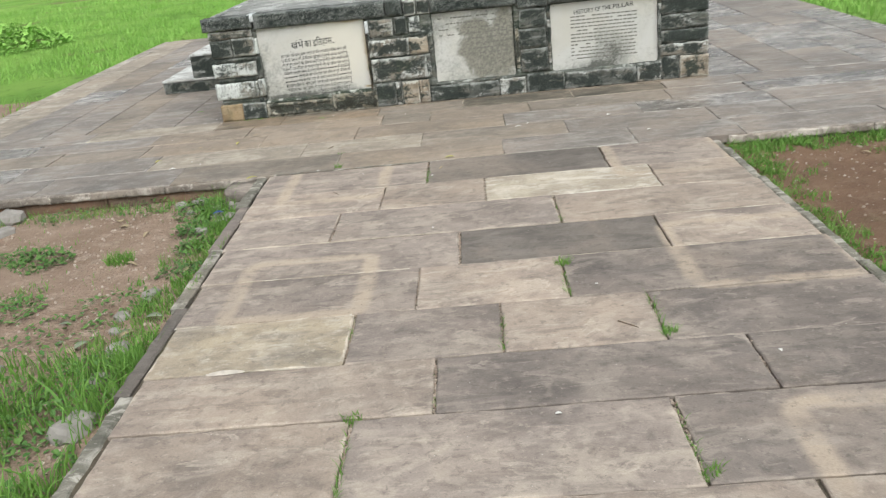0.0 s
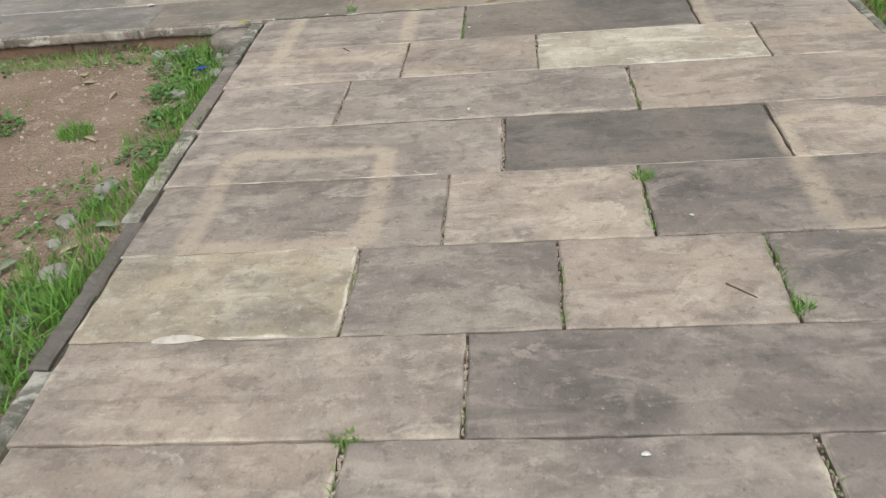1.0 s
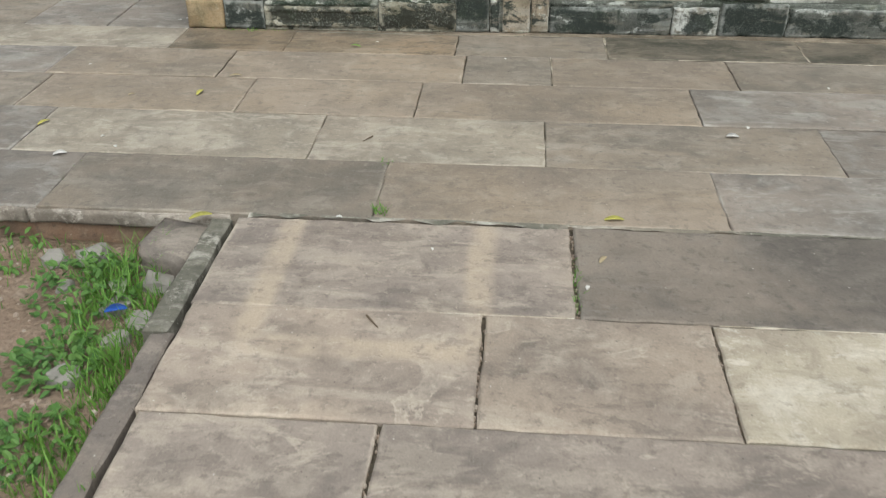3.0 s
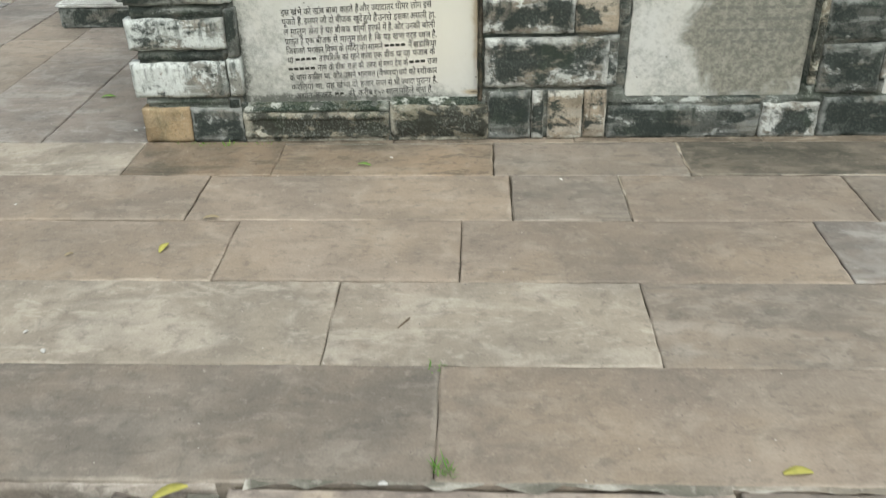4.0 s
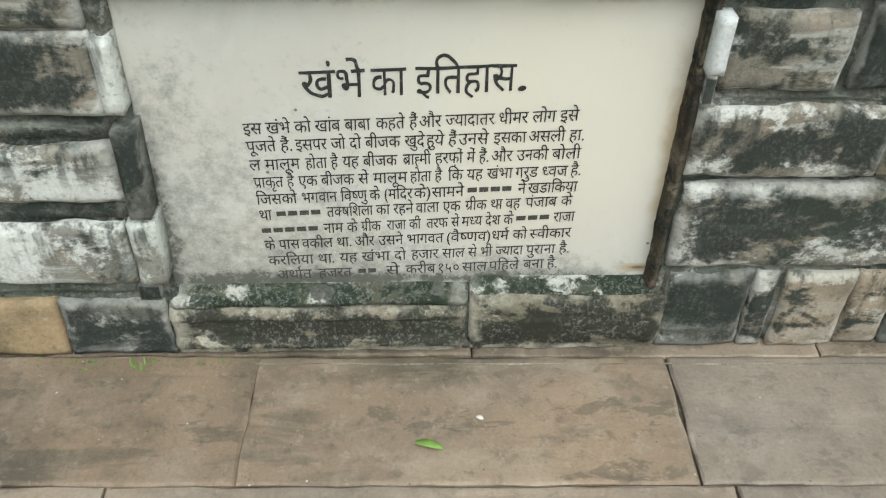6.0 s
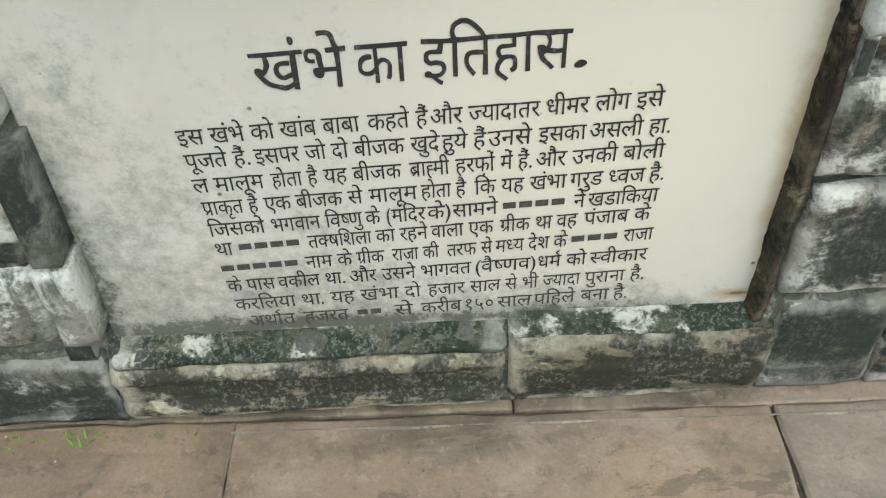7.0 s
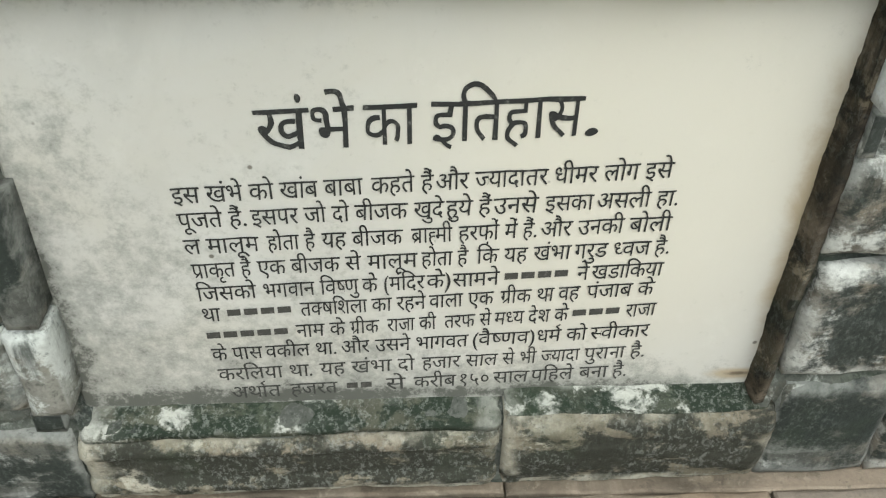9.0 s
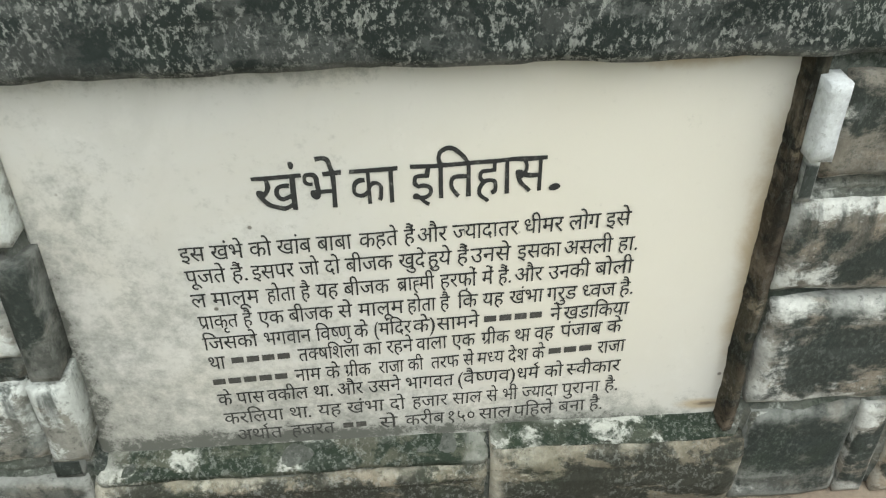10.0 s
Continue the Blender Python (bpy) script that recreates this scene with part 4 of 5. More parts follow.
hindi = empty("marble_plaque", "white marble tablet with black painted Hindi text, set in the plinth", "plaque", "tablets in the plinth")
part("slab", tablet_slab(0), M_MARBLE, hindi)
lettering("heading_word", [(-1.431, -1.332, "खंभे"), (-1.323, -1.269, "का"), (-1.255, -1.099, "इितहास"), (-1.095, -1.083, ".")], 0.575, 0.589, 0.047, hindi, M_INK, 0.008, "large black Hindi heading")
TEXT = [
    (0.483, 0.508, [(-1.528, -1.42, "इस खंभे को"), (-1.414, -1.326, "खांब बाबा"), (-1.317, -1.251, "कहते हैं"), (-1.248, -1.128, "और ज~यादातर"), (-1.121, -0.994, "धीमर लोग इसे")]),
    (0.45, 0.471, [(-1.527, -1.454, "पूजते हैं."), (-1.448, -1.342, "इसपर जो दो"), (-1.336, -1.239, "बीजक खुदे"), (-1.237, -1.187, "हुये हैं"), (-1.185, -1.136, "उनसे"), (-1.128, -1.075, "इसका"), (-1.071, -0.981, "असली हा.")]),
    (0.414, 0.436, [(-1.526, -1.443, "ल मालूम"), (-1.435, -1.381, "होता है"), (-1.374, -1.284, "यह बीजक"), (-1.275, -1.229, "ब^ाह~मी"), (-1.222, -1.134, "हरफ़ों में हैं."), (-1.129, -1.036, "और उनकी"), (-1.03, -0.982, "बोली")]),
    (0.379, 0.402, [(-1.523, -1.456, "प^ाकृत है"), (-1.449, -1.356, "एक बीजक"), (-1.35, -1.268, "से मालूम"), (-1.263, -1.21, "होता है"), (-1.2, -1.092, "िक यह खंभा"), (-1.088, -1.0, "गरुड ध~वज"), (-0.995, -0.978, "है.")]),
    (0.344, 0.369, [(-1.523, -1.454, "िजसको"), (-1.446, -1.336, "भगवान िवष~णु"), (-1.332, -1.259, "के (मंिदर"), (-1.257, -1.229, "के)"), (-1.227, -1.172, "सामने"), (-1.166, -1.088, "#"), (-1.081, -1.067, "ने"), (-1.064, -0.98, "खडािकया")]),
    (0.311, 0.339, [(-1.521, -1.5, "था"), (-1.492, -1.413, "#"), (-1.406, -1.327, "तक~षिशला"), (-1.322, -1.258, "का रहने"), (-1.254, -1.177, "वाला एक"), (-1.169, -1.105, "ग^ीक था"), (-1.1, -1.074, "वह"), (-1.066, -0.985, "पंजाब के")]),
    (0.276, 0.305, [(-1.521, -1.42, "#"), (-1.414, -1.355, "नाम के"), (-1.349, -1.314, "ग^ीक"), (-1.304, -1.245, "राजा की"), (-1.235, -1.178, "तरफ से"), (-1.174, -1.138, "मध~य"), (-1.133, -1.084, "देश के"), (-1.079, -1.018, "#"), (-1.014, -0.977, "राजा")]),
    (0.245, 0.269, [(-1.52, -1.458, "के पास"), (-1.454, -1.368, "वकील था."), (-1.361, -1.276, "और उसने"), (-1.269, -1.205, "भागवत"), (-1.199, -1.122, "(वैष~णव)"), (-1.119, -1.057, "धम` को"), (-1.053, -0.979, "स~वीकार")]),
    (0.209, 0.233, [(-1.517, -1.4, "करिलया था."), (-1.39, -1.3, "यह खंभा"), (-1.292, -1.271, "दो"), (-1.262, -1.166, "हजार साल"), (-1.16, -1.062, "से भी ज~यादा"), (-1.056, -0.979, "पुराना है.")]),
    (0.175, 0.198, [(-1.504, -1.442, "अथा`त"), (-1.43, -1.37, "हजरत"), (-1.358, -1.322, "#"), (-1.308, -1.283, "से"), (-1.272, -1.218, "करीब"), (-1.212, -1.176, "१५०"), (-1.17, -1.124, "साल"), (-1.121, -1.021, "पिहले बना"), (-1.015, -0.997, "है.")]),
]
for za, zb, runs in TEXT:
    a_, b_ = runs[0][0], runs[-1][1]
    words = [r for r in runs if r[2] != "#"]
    at = [za + (zb - za) * (x - a_) / (b_ - a_) for x in (words[0][0], words[-1][1])]
    lettering("word", words, *at, 0.0205, hindi, M_INK if za > 0.235 else M_INK_WORN, 0.007)
    worn = bar_runs(runs)
    if worn:
        at = [za + (zb - za) * (x - a_) / (b_ - a_) for x in (worn[0][0], worn[-1][1])]
        lettering("worn_word", worn, *at, 0.018, hindi, M_INK_BAR, 0)

# the two other tablets: their small text is worn past reading, so it stands as bars
brng = random.Random(5)


def bars(parent, x0, x1, z0, z1, rows, thick, material, keep, longest=0.075):
    for i in range(rows):
        z = z1 - (z1 - z0) * (i + 0.5) / rows
        runs, x = [], x0
        while x < x1 - 0.02:
            w = min(brng.uniform(0.018, longest), x1 - x)
            if keep(x + w / 2, z):
                runs.append((x, x + w, "#"))
            x += w + 0.006
        if runs:
            lettering("worn_word", runs, z, z + 0.002, thick, parent, material)


stained = empty("marble_plaque", "marble tablet with worn Hindi text, half stained brown", "plaque", "tablets in the plinth")
part("slab", tablet_slab(1), M_MARBLE_STAINED, stained)
bars(stained, -0.245, 0.30, 0.50, 0.675, 4, 0.018, M_INK_FADED, lambda x, z: brng.random() < 0.8, 0.03)
bars(stained, -0.02, 0.30, 0.34, 0.50, 4, 0.018, M_INK_FADED, lambda x, z: brng.random() < 0.8, 0.03)
english = empty("marble_plaque", "grey-stained marble tablet headed History of the Pillar", "plaque", "tablets in the plinth")
part("slab", tablet_slab(2), M_MARBLE_GREY, english)
lettering("heading_word", [(0.831, 0.985, "HISTORY"), (0.998, 1.04, "OF"), (1.052, 1.125, "THE"), (1.138, 1.302, "PILLAR")], 0.605, 0.632, 0.030, english, M_INK, 0.02, "black capital heading")
bars(english, 0.80, 1.325, 0.225, 0.580, 13, 0.018, M_INK_FADED, lambda x, z: brng.random() < 0.92, 0.045)

# ---- vegetation ----


def blades(spots, seed_, material, name, label, category):
    """Grass as one mesh. spots: (x, y, z, height, lean, width) of each blade."""
    r = random.Random(seed_)
    verts, faces = [], []
    for x, y, z, h, lean, w in spots:
        a, b = r.uniform(0, 6.283), r.uniform(0, 6.283)
        ca, sa, cb, sb = math.cos(a), math.sin(a), math.cos(b) * lean, math.sin(b) * lean
        k = len(verts)
        verts += [(x - ca * w, y - sa * w, z), (x + ca * w, y + sa * w, z),
                  (x - ca * w * 0.8 + cb * 0.35, y - sa * w * 0.8 + sb * 0.35, z + h * 0.55), (x + ca * w * 0.8 + cb * 0.35, y + sa * w * 0.8 + sb * 0.35, z + h * 0.55),
                  (x + cb, y + sb, z + h)]
        faces += [(k, k + 1, k + 3, k + 2), (k + 2, k + 3, k + 4)]
    return tagged(new(name, raw(name, verts, faces, material)), label, category, kind="stuff")


def broad_leaves(spots, seed_, material, name, label, category):
    """Broad small leaves as one mesh. spots: (x, y, z, length, tilt)."""
    r = random.Random(seed_)
    verts, faces = [], []
    for x, y, z, l, tilt in spots:
        a = r.uniform(0, 6.283)
        ca, sa, w = math.cos(a), math.sin(a), l * r.uniform(0.22, 0.36)
        up = math.sin(tilt) * l
        k = len(verts)
        for f, s, d in ((0, 0, 0), (0.35, 1, 0), (0.75, 0.75, -0.1), (1, 0, -0.25), (0.75, -0.75, -0.1), (0.35, -1, 0)):
            px, py = f * l * math.cos(tilt), s * w
            verts.append((x + ca * px - sa * py, y + sa * px + ca * py, z + up * f + d * l * 0.4 + abs(s) * w * 0.25))
        faces += [(k, k + 1, k + 2, k + 3), (k, k + 3, k + 4, k + 5)]
    return tagged(new(name, raw(name, verts, faces, material)), label, category, kind="stuff")


vr = random.Random(11)


def scatter(n, x0, x1, y0, y1, h0, h1, density=None, w=0.0022, lean=0.6):
    out = []
    while len(out) < n:
        x, y = vr.uniform(x0, x1), vr.uniform(y0, y1)
        if density and vr.random() > density(x, y):
            n -= 0.35
            continue
        h = vr.uniform(h0, h1)
        out.append((x, y, ground_z(x, y) - 0.004, h, h * vr.uniform(0.15, lean), w * vr.uniform(0.7, 1.4)))
    return out


def tufts(count, per, x0, x1, y0, y1, r, h0, h1, density):
    out = []
    while count > 0:
        x, y = vr.uniform(x0, x1), vr.uniform(y0, y1)
        count -= 1
        if vr.random() < density(x, y):
            k = vr.uniform(0.5, 1.2)
            out += clump(int(per * k), x, y, r * k, h0 * k, h1 * k, 0.0026)
    return out


def clump(n, x, y, r, h0, h1, w=0.0022, z=None, lean=0.9):
    out = []
    for _ in range(n):
        a, d = vr.uniform(0, 6.283), r * math.sqrt(vr.random())
        px, py = x + math.cos(a) * d, y + math.sin(a) * d
        h = vr.uniform(h0, h1)
        out.append((px, py, (ground_z(px, py) if z is None else z) - 0.003, h, h * vr.uniform(0.2, lean), w * vr.uniform(0.7, 1.3)))
    return out


def patchy(x, y):
    return max(0.0, min(1.0, 0.5 + 1.6 * noise.noise(Vector((x * 2.6, y * 2.6, 9.0)))))


bed = scatter(9000, -2.7, -1.36, 0.6, 3.25, 0.03, 0.12, lambda x, y: patchy(x, y) * (1.0 if y < 2.9 else 0.6), 0.0032)
bed += scatter(3600, -1.72, -1.38, 3.1, 5.1, 0.02, 0.065, lambda x, y: patchy(x, y) * min(1, max(0.05, (x + 1.78) / 0.3)))
bed += scatter(900, -3.4, -1.6, 5.12, 5.32, 0.02, 0.06, patchy)
bed += tufts(420, 26, -2.7, -1.40, 1.2, 3.1, 0.06, 0.05, 0.17, patchy) + tufts(160, 22, -1.75, -1.40, 3.0, 5.1, 0.05, 0.02, 0.09, patchy)
bed += clump(220, -1.96, 4.36, 0.075, 0.03, 0.07) + clump(60, -2.3, 3.98, 0.12, 0.02, 0.05) + clump(120, -3.0, 4.6, 0.2, 0.02, 0.07)
bed += scatter(300, -2.9, -1.5, 3.0, 5.2, 0.015, 0.04, patchy)
bed += clump(150, -1.62, 5.12, 0.12, 0.05, 0.14)
for _ in range(900):
    x, y = vr.uniform(-2.6, -1.40), vr.uniform(1.3, 2.95)
    if vr.random() < patchy(x + 3.1, y):
        h = vr.uniform(0.05, 0.13)
        bed.append((x, y, ground_z(x, y) - 0.004, h, h * vr.uniform(0.6, 1.5), vr.uniform(0.004, 0.0075)))
blades(bed, 3, M_GRASS, "bed_grass", "green grass tufts along the walkway kerb", "grass")
right = tufts(620, 26, 1.47, 1.85, 2.6, 5.3, 0.05, 0.015, 0.055, lambda x, y: min(1, max(0.0, (1.73 - x) / 0.2)) * (0.35 + 0.65 * patchy(x, y)))
right += tufts(560, 26, 1.5, 3.9, 4.95, 5.31, 0.055, 0.015, 0.065, lambda x, y: min(1, max(0.0, (y - 5.02) / 0.2)) * (0.3 + 0.7 * patchy(x, y)))
right += tufts(70, 20, 1.7, 3.6, 3.2, 5.0, 0.05, 0.01, 0.05, lambda x, y: patchy(x, y) ** 2)
blades(right, 4, M_GRASS, "border_grass", "green grass fringe round the red earth bed", "grass")
lawn = []
for _ in range(42000):
    x = -4.62 - 11 * vr.random() ** 1.6
    y = vr.uniform(7.2, 24)
    if vr.random() < 0.35:
        x, y = vr.uniform(-6, 9), vr.uniform(13.3, 25)
    if (noise.noise(Vector((x * 0.55, y * 0.55, 1.0))) < -0.22 and x > -7) or (x > -5.4 and y < 9.4 and vr.random() < 0.8):
        continue
    h = vr.uniform(0.04, 0.13)
    lawn.append((x, y, ground_z(x, y) - 0.005, h, h * 0.6, 0.005 * vr.uniform(0.6, 1.6)))
for _ in range(9000):
    x, y = 4.06 + 6 * vr.random() ** 1.5, vr.uniform(6.5, 20)
    h = vr.uniform(0.04, 0.14)
    lawn.append((x, y, ground_z(x, y) - 0.005, h, h * 0.6, 0.006 * vr.uniform(0.6, 1.6)))
blades(lawn, 5, M_LAWN, "lawn_grass", "bright green lawn grass beyond the terrace", "grass")

weeds = []
for cx, cy, r, n, h in ((-2.43, 4.45, 0.17, 320, 0.08), (-2.28, 3.76, 0.18, 220, 0.06), (-2.62, 4.52, 0.12, 120, 0.06), (-1.72, 5.06, 0.16, 300, 0.12), (-1.66, 4.75, 0.14, 260, 0.08), (-1.58, 4.45, 0.12, 140, 0.05), (-1.55, 4.1, 0.12, 140, 0.05), (-1.95, 3.45, 0.22, 120, 0.05),
                       (-1.62, 3.1, 0.2, 170, 0.07), (-1.95, 2.85, 0.28, 240, 0.07), (-1.7, 2.4, 0.3, 420, 0.08), (-2.3, 2.5, 0.35, 420, 0.07), (-1.6, 2.75, 0.2, 200, 0.08), (-1.75, 3.75, 0.2, 120, 0.05), (-2.1, 5.2, 0.16, 70, 0.06), (-2.6, 5.2, 0.18, 70, 0.06)):
    for _ in range(n):
        a, d = vr.uniform(0, 6.283), r * math.sqrt(vr.random())
        x, y = cx + math.cos(a) * d, cy + math.sin(a) * d
        if x > -1.38:
            continue
        weeds.append((x, y, ground_z(x, y) + vr.random() * h * (1 - d / r * 0.7), vr.uniform(0.016, 0.036), vr.uniform(-0.2, 0.9)))
broad_leaves(weeds, 6, M_WEED, "bed_weeds", "low broad-leaved green weeds on red earth", "weeds")
shrub = []
for _ in range(2600):
    a, d = vr.uniform(0, 6.283), math.sqrt(vr.random())
    x, y = -8.3 + 1.7 * math.cos(a) * d, 14.6 + 1.3 * math.sin(a) * d
    top = 0.55 * (1 - d * d) * (0.7 + 0.5 * noise.noise(Vector((x * 2.2, y * 2.2, 0))))
    shrub.append((x, y, top * vr.uniform(0.3, 1.05), vr.uniform(0.06, 0.13), vr.uniform(-0.3, 0.9)))
broad_leaves(shrub, 8, M_LAWN, "low_shrubs", "light green low shrubs on the lawn", "shrub")

# gravel strewn over the beds
gr = random.Random(31)
gv, gf = [], []
for _ in range(2600):
    if gr.random() < 0.7:
        x, y = gr.uniform(-3.2, -1.42), gr.uniform(2.2, 5.28)
    else:
        x, y = gr.uniform(1.6, 3.8), gr.uniform(3.0, 5.2)
    r, z = gr.choice((0.004, 0.005, 0.007, 0.010)), ground_z(x, y)
    k, a = len(gv), gr.uniform(0, 6.283)
    for i in range(5):
        q = r * gr.uniform(0.7, 1.25)
        gv.append((x + q * math.cos(a + i * 1.257), y + q * math.sin(a + i * 1.257), z - 0.002))
    for i in range(5):
        q = r * gr.uniform(0.45, 0.8)
        gv.append((x + q * math.cos(a + i * 1.257), y + q * math.sin(a + i * 1.257), z + r * gr.uniform(0.5, 0.9)))
    gf += [(k + i, k + (i + 1) % 5, k + 5 + (i + 1) % 5, k + 5 + i) for i in range(5)] + [tuple(k + 5 + i for i in range(5))]
tagged(new("gravel", raw("gravel", gv, gf, M_GRAVEL)), "small pinkish gravel scattered over the earth beds", "gravel", kind="stuff")

# grass in the paving joints
joint = clump(55, -0.90, 5.385, 0.022, 0.015, 0.05, z=-0.012) + clump(30, -0.93, 5.72, 0.025, 0.01, 0.03, z=-0.012)
for x, ya, yb, n, h in ((-0.315, 4.92, 5.2, 70, 0.025), (0.365, 4.1, 4.42, 40, 0.02), (-0.545, 2.98, 3.18, 50, 0.02), (0.025, 2.83, 3.1, 70, 0.028), (0.60, 2.83, 3.15, 90, 0.04), (0.305, 3.24, 3.5, 70, 0.035),
                        (-0.475, 2.05, 2.44, 120, 0.035), (0.525, 2.02, 2.40, 90, 0.028), (-0.215, 2.46, 2.7, 35, 0.015), (-1.335, 3.6, 4.3, 120, 0.025), (-2.28, 5.8, 6.1, 25, 0.015), (-1.98, 5.38, 5.7, 25, 0.015)):
    for _ in range(int(n * 0.55)):
        f = vr.random() ** 1.4
        hh = vr.uniform(0.4, 1.3) * h
        joint.append((x + vr.uniform(-0.010, 0.010), ya + (yb - ya) * f, -0.012, hh, hh * vr.uniform(0.2, 1.1), 0.0016))
joint += clump(60, 0.312, 3.54, 0.03, 0.02, 0.06, z=-0.01) + clump(70, 0.61, 2.85, 0.03, 0.015, 0.05, z=-0.01) + clump(70, -0.47, 2.44, 0.03, 0.01, 0.045, z=-0.01) + clump(60, 0.55, 2.05, 0.03, 0.01, 0.045, z=-0.01)
joint += clump(26, -1.76, 7.052, 0.02, 0.008, 0.024, z=-0.002) + clump(16, -1.86, 7.052, 0.015, 0.006, 0.018, z=-0.002)
for _ in range(60):
    joint.append((vr.uniform(-2.05, -1.55), 7.062 + vr.uniform(-0.006, 0.004), -0.004, vr.uniform(0.006, 0.02), 0.01, 0.0016))
blades(joint, 9, M_GRASS, "joint_grass", "tiny grass growing in the slab joints", "grass")

# crumbs of stone and earth in the open joints
cr = random.Random(77)
cv, cf = [], []
for x, ya, yb, n in ((-0.545, 2.82, 3.19, 90), (-0.215, 2.46, 2.78, 90), (-0.305, 3.22, 3.61, 90), (0.025, 2.82, 3.19, 60), (-0.475, 2.02, 2.42, 80), (0.525, 2.02, 2.42, 60), (-0.13, 3.65, 4.03, 50), (0.86, 2.46, 2.78, 50),
                     (0.305, 3.22, 3.61, 50), (0.365, 4.07, 4.46, 40), (-0.77, 4.07, 4.46, 40), (-0.32, 4.9, 5.32, 40), (0.01, 4.49, 4.87, 40), (-0.56, 4.49, 4.87, 40), (0.60, 2.82, 3.19, 60)):
    for _ in range(n):
        r, px, py = cr.uniform(0.002, 0.0055), x + cr.gauss(0, 0.004), cr.uniform(ya, yb)
        k, a = len(cv), cr.uniform(0, 6.283)
        for z, q in ((-0.014, 1.0), (-0.014 + r * cr.uniform(1.0, 2.6), 0.6)):
            cv += [(px + q * r * cr.uniform(0.7, 1.3) * math.cos(a + i * 1.257), py + q * r * cr.uniform(0.7, 1.3) * math.sin(a + i * 1.257), z) for i in range(5)]
        cf += [(k + i, k + (i + 1) % 5, k + 5 + (i + 1) % 5, k + 5 + i) for i in range(5)] + [tuple(k + 5 + i for i in range(5))]
tagged(new("joint_crumbs", raw("joint_crumbs", cv, cf, M_GRAVEL)), "stone crumbs and earth lying in the paving joints", "gravel", kind="stuff")

# ---- loose things in the beds and on the paving ----


def rock(x, y, z, size, seed_, flat=0.6):
    bm = bmesh.new()
    bmesh.ops.create_icosphere(bm, subdivisions=2, radius=1)
    for v in bm.verts:
        p = v.co * 1.5 + Vector((seed_ * 4.1, seed_, 0))
        s = 1 + 0.6 * noise.noise(p) + 0.25 * noise.noise(p * 2.7)
        q = v.co * s
        q = Vector([math.copysign(abs(c) ** 0.62, c) for c in q])
        v.co = (q.x * size, q.y * size * 0.8, q.z * size * flat)
    ob = new("rock", mesh_of("rock", bm, M_ROCK))
    ob.matrix_world = pose(x, y, z + size * flat * 0.45, 0, 0, seed_ * 71)
    return tagged(ob, "pale grey rough rock lying on the earth bed", "rock", "rocks in the bed")


for i, (x, y, s) in enumerate(((-1.49, 2.66, 0.085), (-1.88, 5.21, 0.045), (-1.77, 5.23, 0.05), (-1.79, 5.08, 0.03), (-1.52, 5.11, 0.05), (-1.60, 5.0, 0.045), (-1.50, 4.93, 0.05), (-1.54, 4.84, 0.04), (-1.45, 4.83, 0.025),
                               (-1.60, 4.68, 0.045), (-1.62, 3.86, 0.045), (-1.68, 3.62, 0.04), (-1.57, 3.28, 0.05), (-1.55, 3.02, 0.045), (-2.98, 5.22, 0.09), (-2.92, 4.98, 0.07), (-1.66, 3.48, 0.03), (-2.05, 3.2, 0.03), (-1.44, 2.9, 0.03))):
    rock(x, y, ground_z(x, y) - 0.005, s, i + 1.0, 0.42 + 0.3 * ((i * 7) % 5) / 5)
b = rough_block(-0.085, 0.085, -0.19, 0.0, -0.09, 0.18, 77, 0.03, 0.012, 0.014, 0.010)
block = tagged(new("corner_block", mesh_of("corner_block", b, M_MID, True)), "loose grey stone block in the corner of the bed", "stone block")
block.matrix_world = pose(-1.50, 5.225, -0.022, 3, 2, -12)


def litter(name, x, y, z, length, width, turn, material, label, category, group=""):
    """A curled leaf or scrap: a small bent oval with thickness."""
    bm = bmesh.new()
    rows = []
    for i in range(9):
        f = i / 8
        w = width * 0.5 * math.sin(math.pi * min(0.97, 0.06 + 0.9 * f)) ** 0.7
        h = 0.10 * length * math.sin(math.pi * f) + 0.002
        rows.append([bm.verts.new((length * (f - 0.5), s * w, h + abs(s) * w * 0.22 + t)) for t in (0, 0.0012) for s in (-1, 0, 1)])
    for a, c in zip(rows, rows[1:]):
        for k in (0, 1):
            bm.faces.new((a[k], a[k + 1], c[k + 1], c[k]))
            bm.faces.new((c[k + 3], c[k + 4], a[k + 4], a[k + 3]))
        bm.faces.new((a[0], c[0], c[3], a[3]))
        bm.faces.new((a[5], c[5], c[2], a[2]))
    ob = new(name, mesh_of(name, bm, material, True))
    ob.matrix_world = pose(x, y, z, 0, 0, turn)
    return tagged(ob, label, category, group)


for i, (x, y, s) in enumerate(((0.28, 6.01, 0.045), (0.35, 6.09, 0.02), (-1.14, 6.93, 0.014), (-1.98, 5.85, 0.014), (-1.9, 5.77, 0.018), (-2.07, 5.7, 0.045), (-0.72, 5.18, 0.012), (-1.02, 5.34, 0.02), (-0.29, 5.02, 0.02),
                               (-2.16, 7.19, 0.022), (-2.13, 7.22, 0.018), (-0.55, 6.75, 0.014), (-2.34, 6.56, 0.01), (0.93, 2.66, 0.018), (0.17, 2.38, 0.02), (-0.26, 4.12, 0.016), (0.42, 3.3, 0.014), (0.92, 6.12, 0.04), (1.4, 6.1, 0.03), (1.1, 5.62, 0.03), (0.75, 6.5, 0.016))):
    litter("paper_scrap", x, y, 0.002, s, s * 0.6, i * 77, M_PAPER, "tiny white scrap lying on the paving", "scrap", "scraps on the paving")
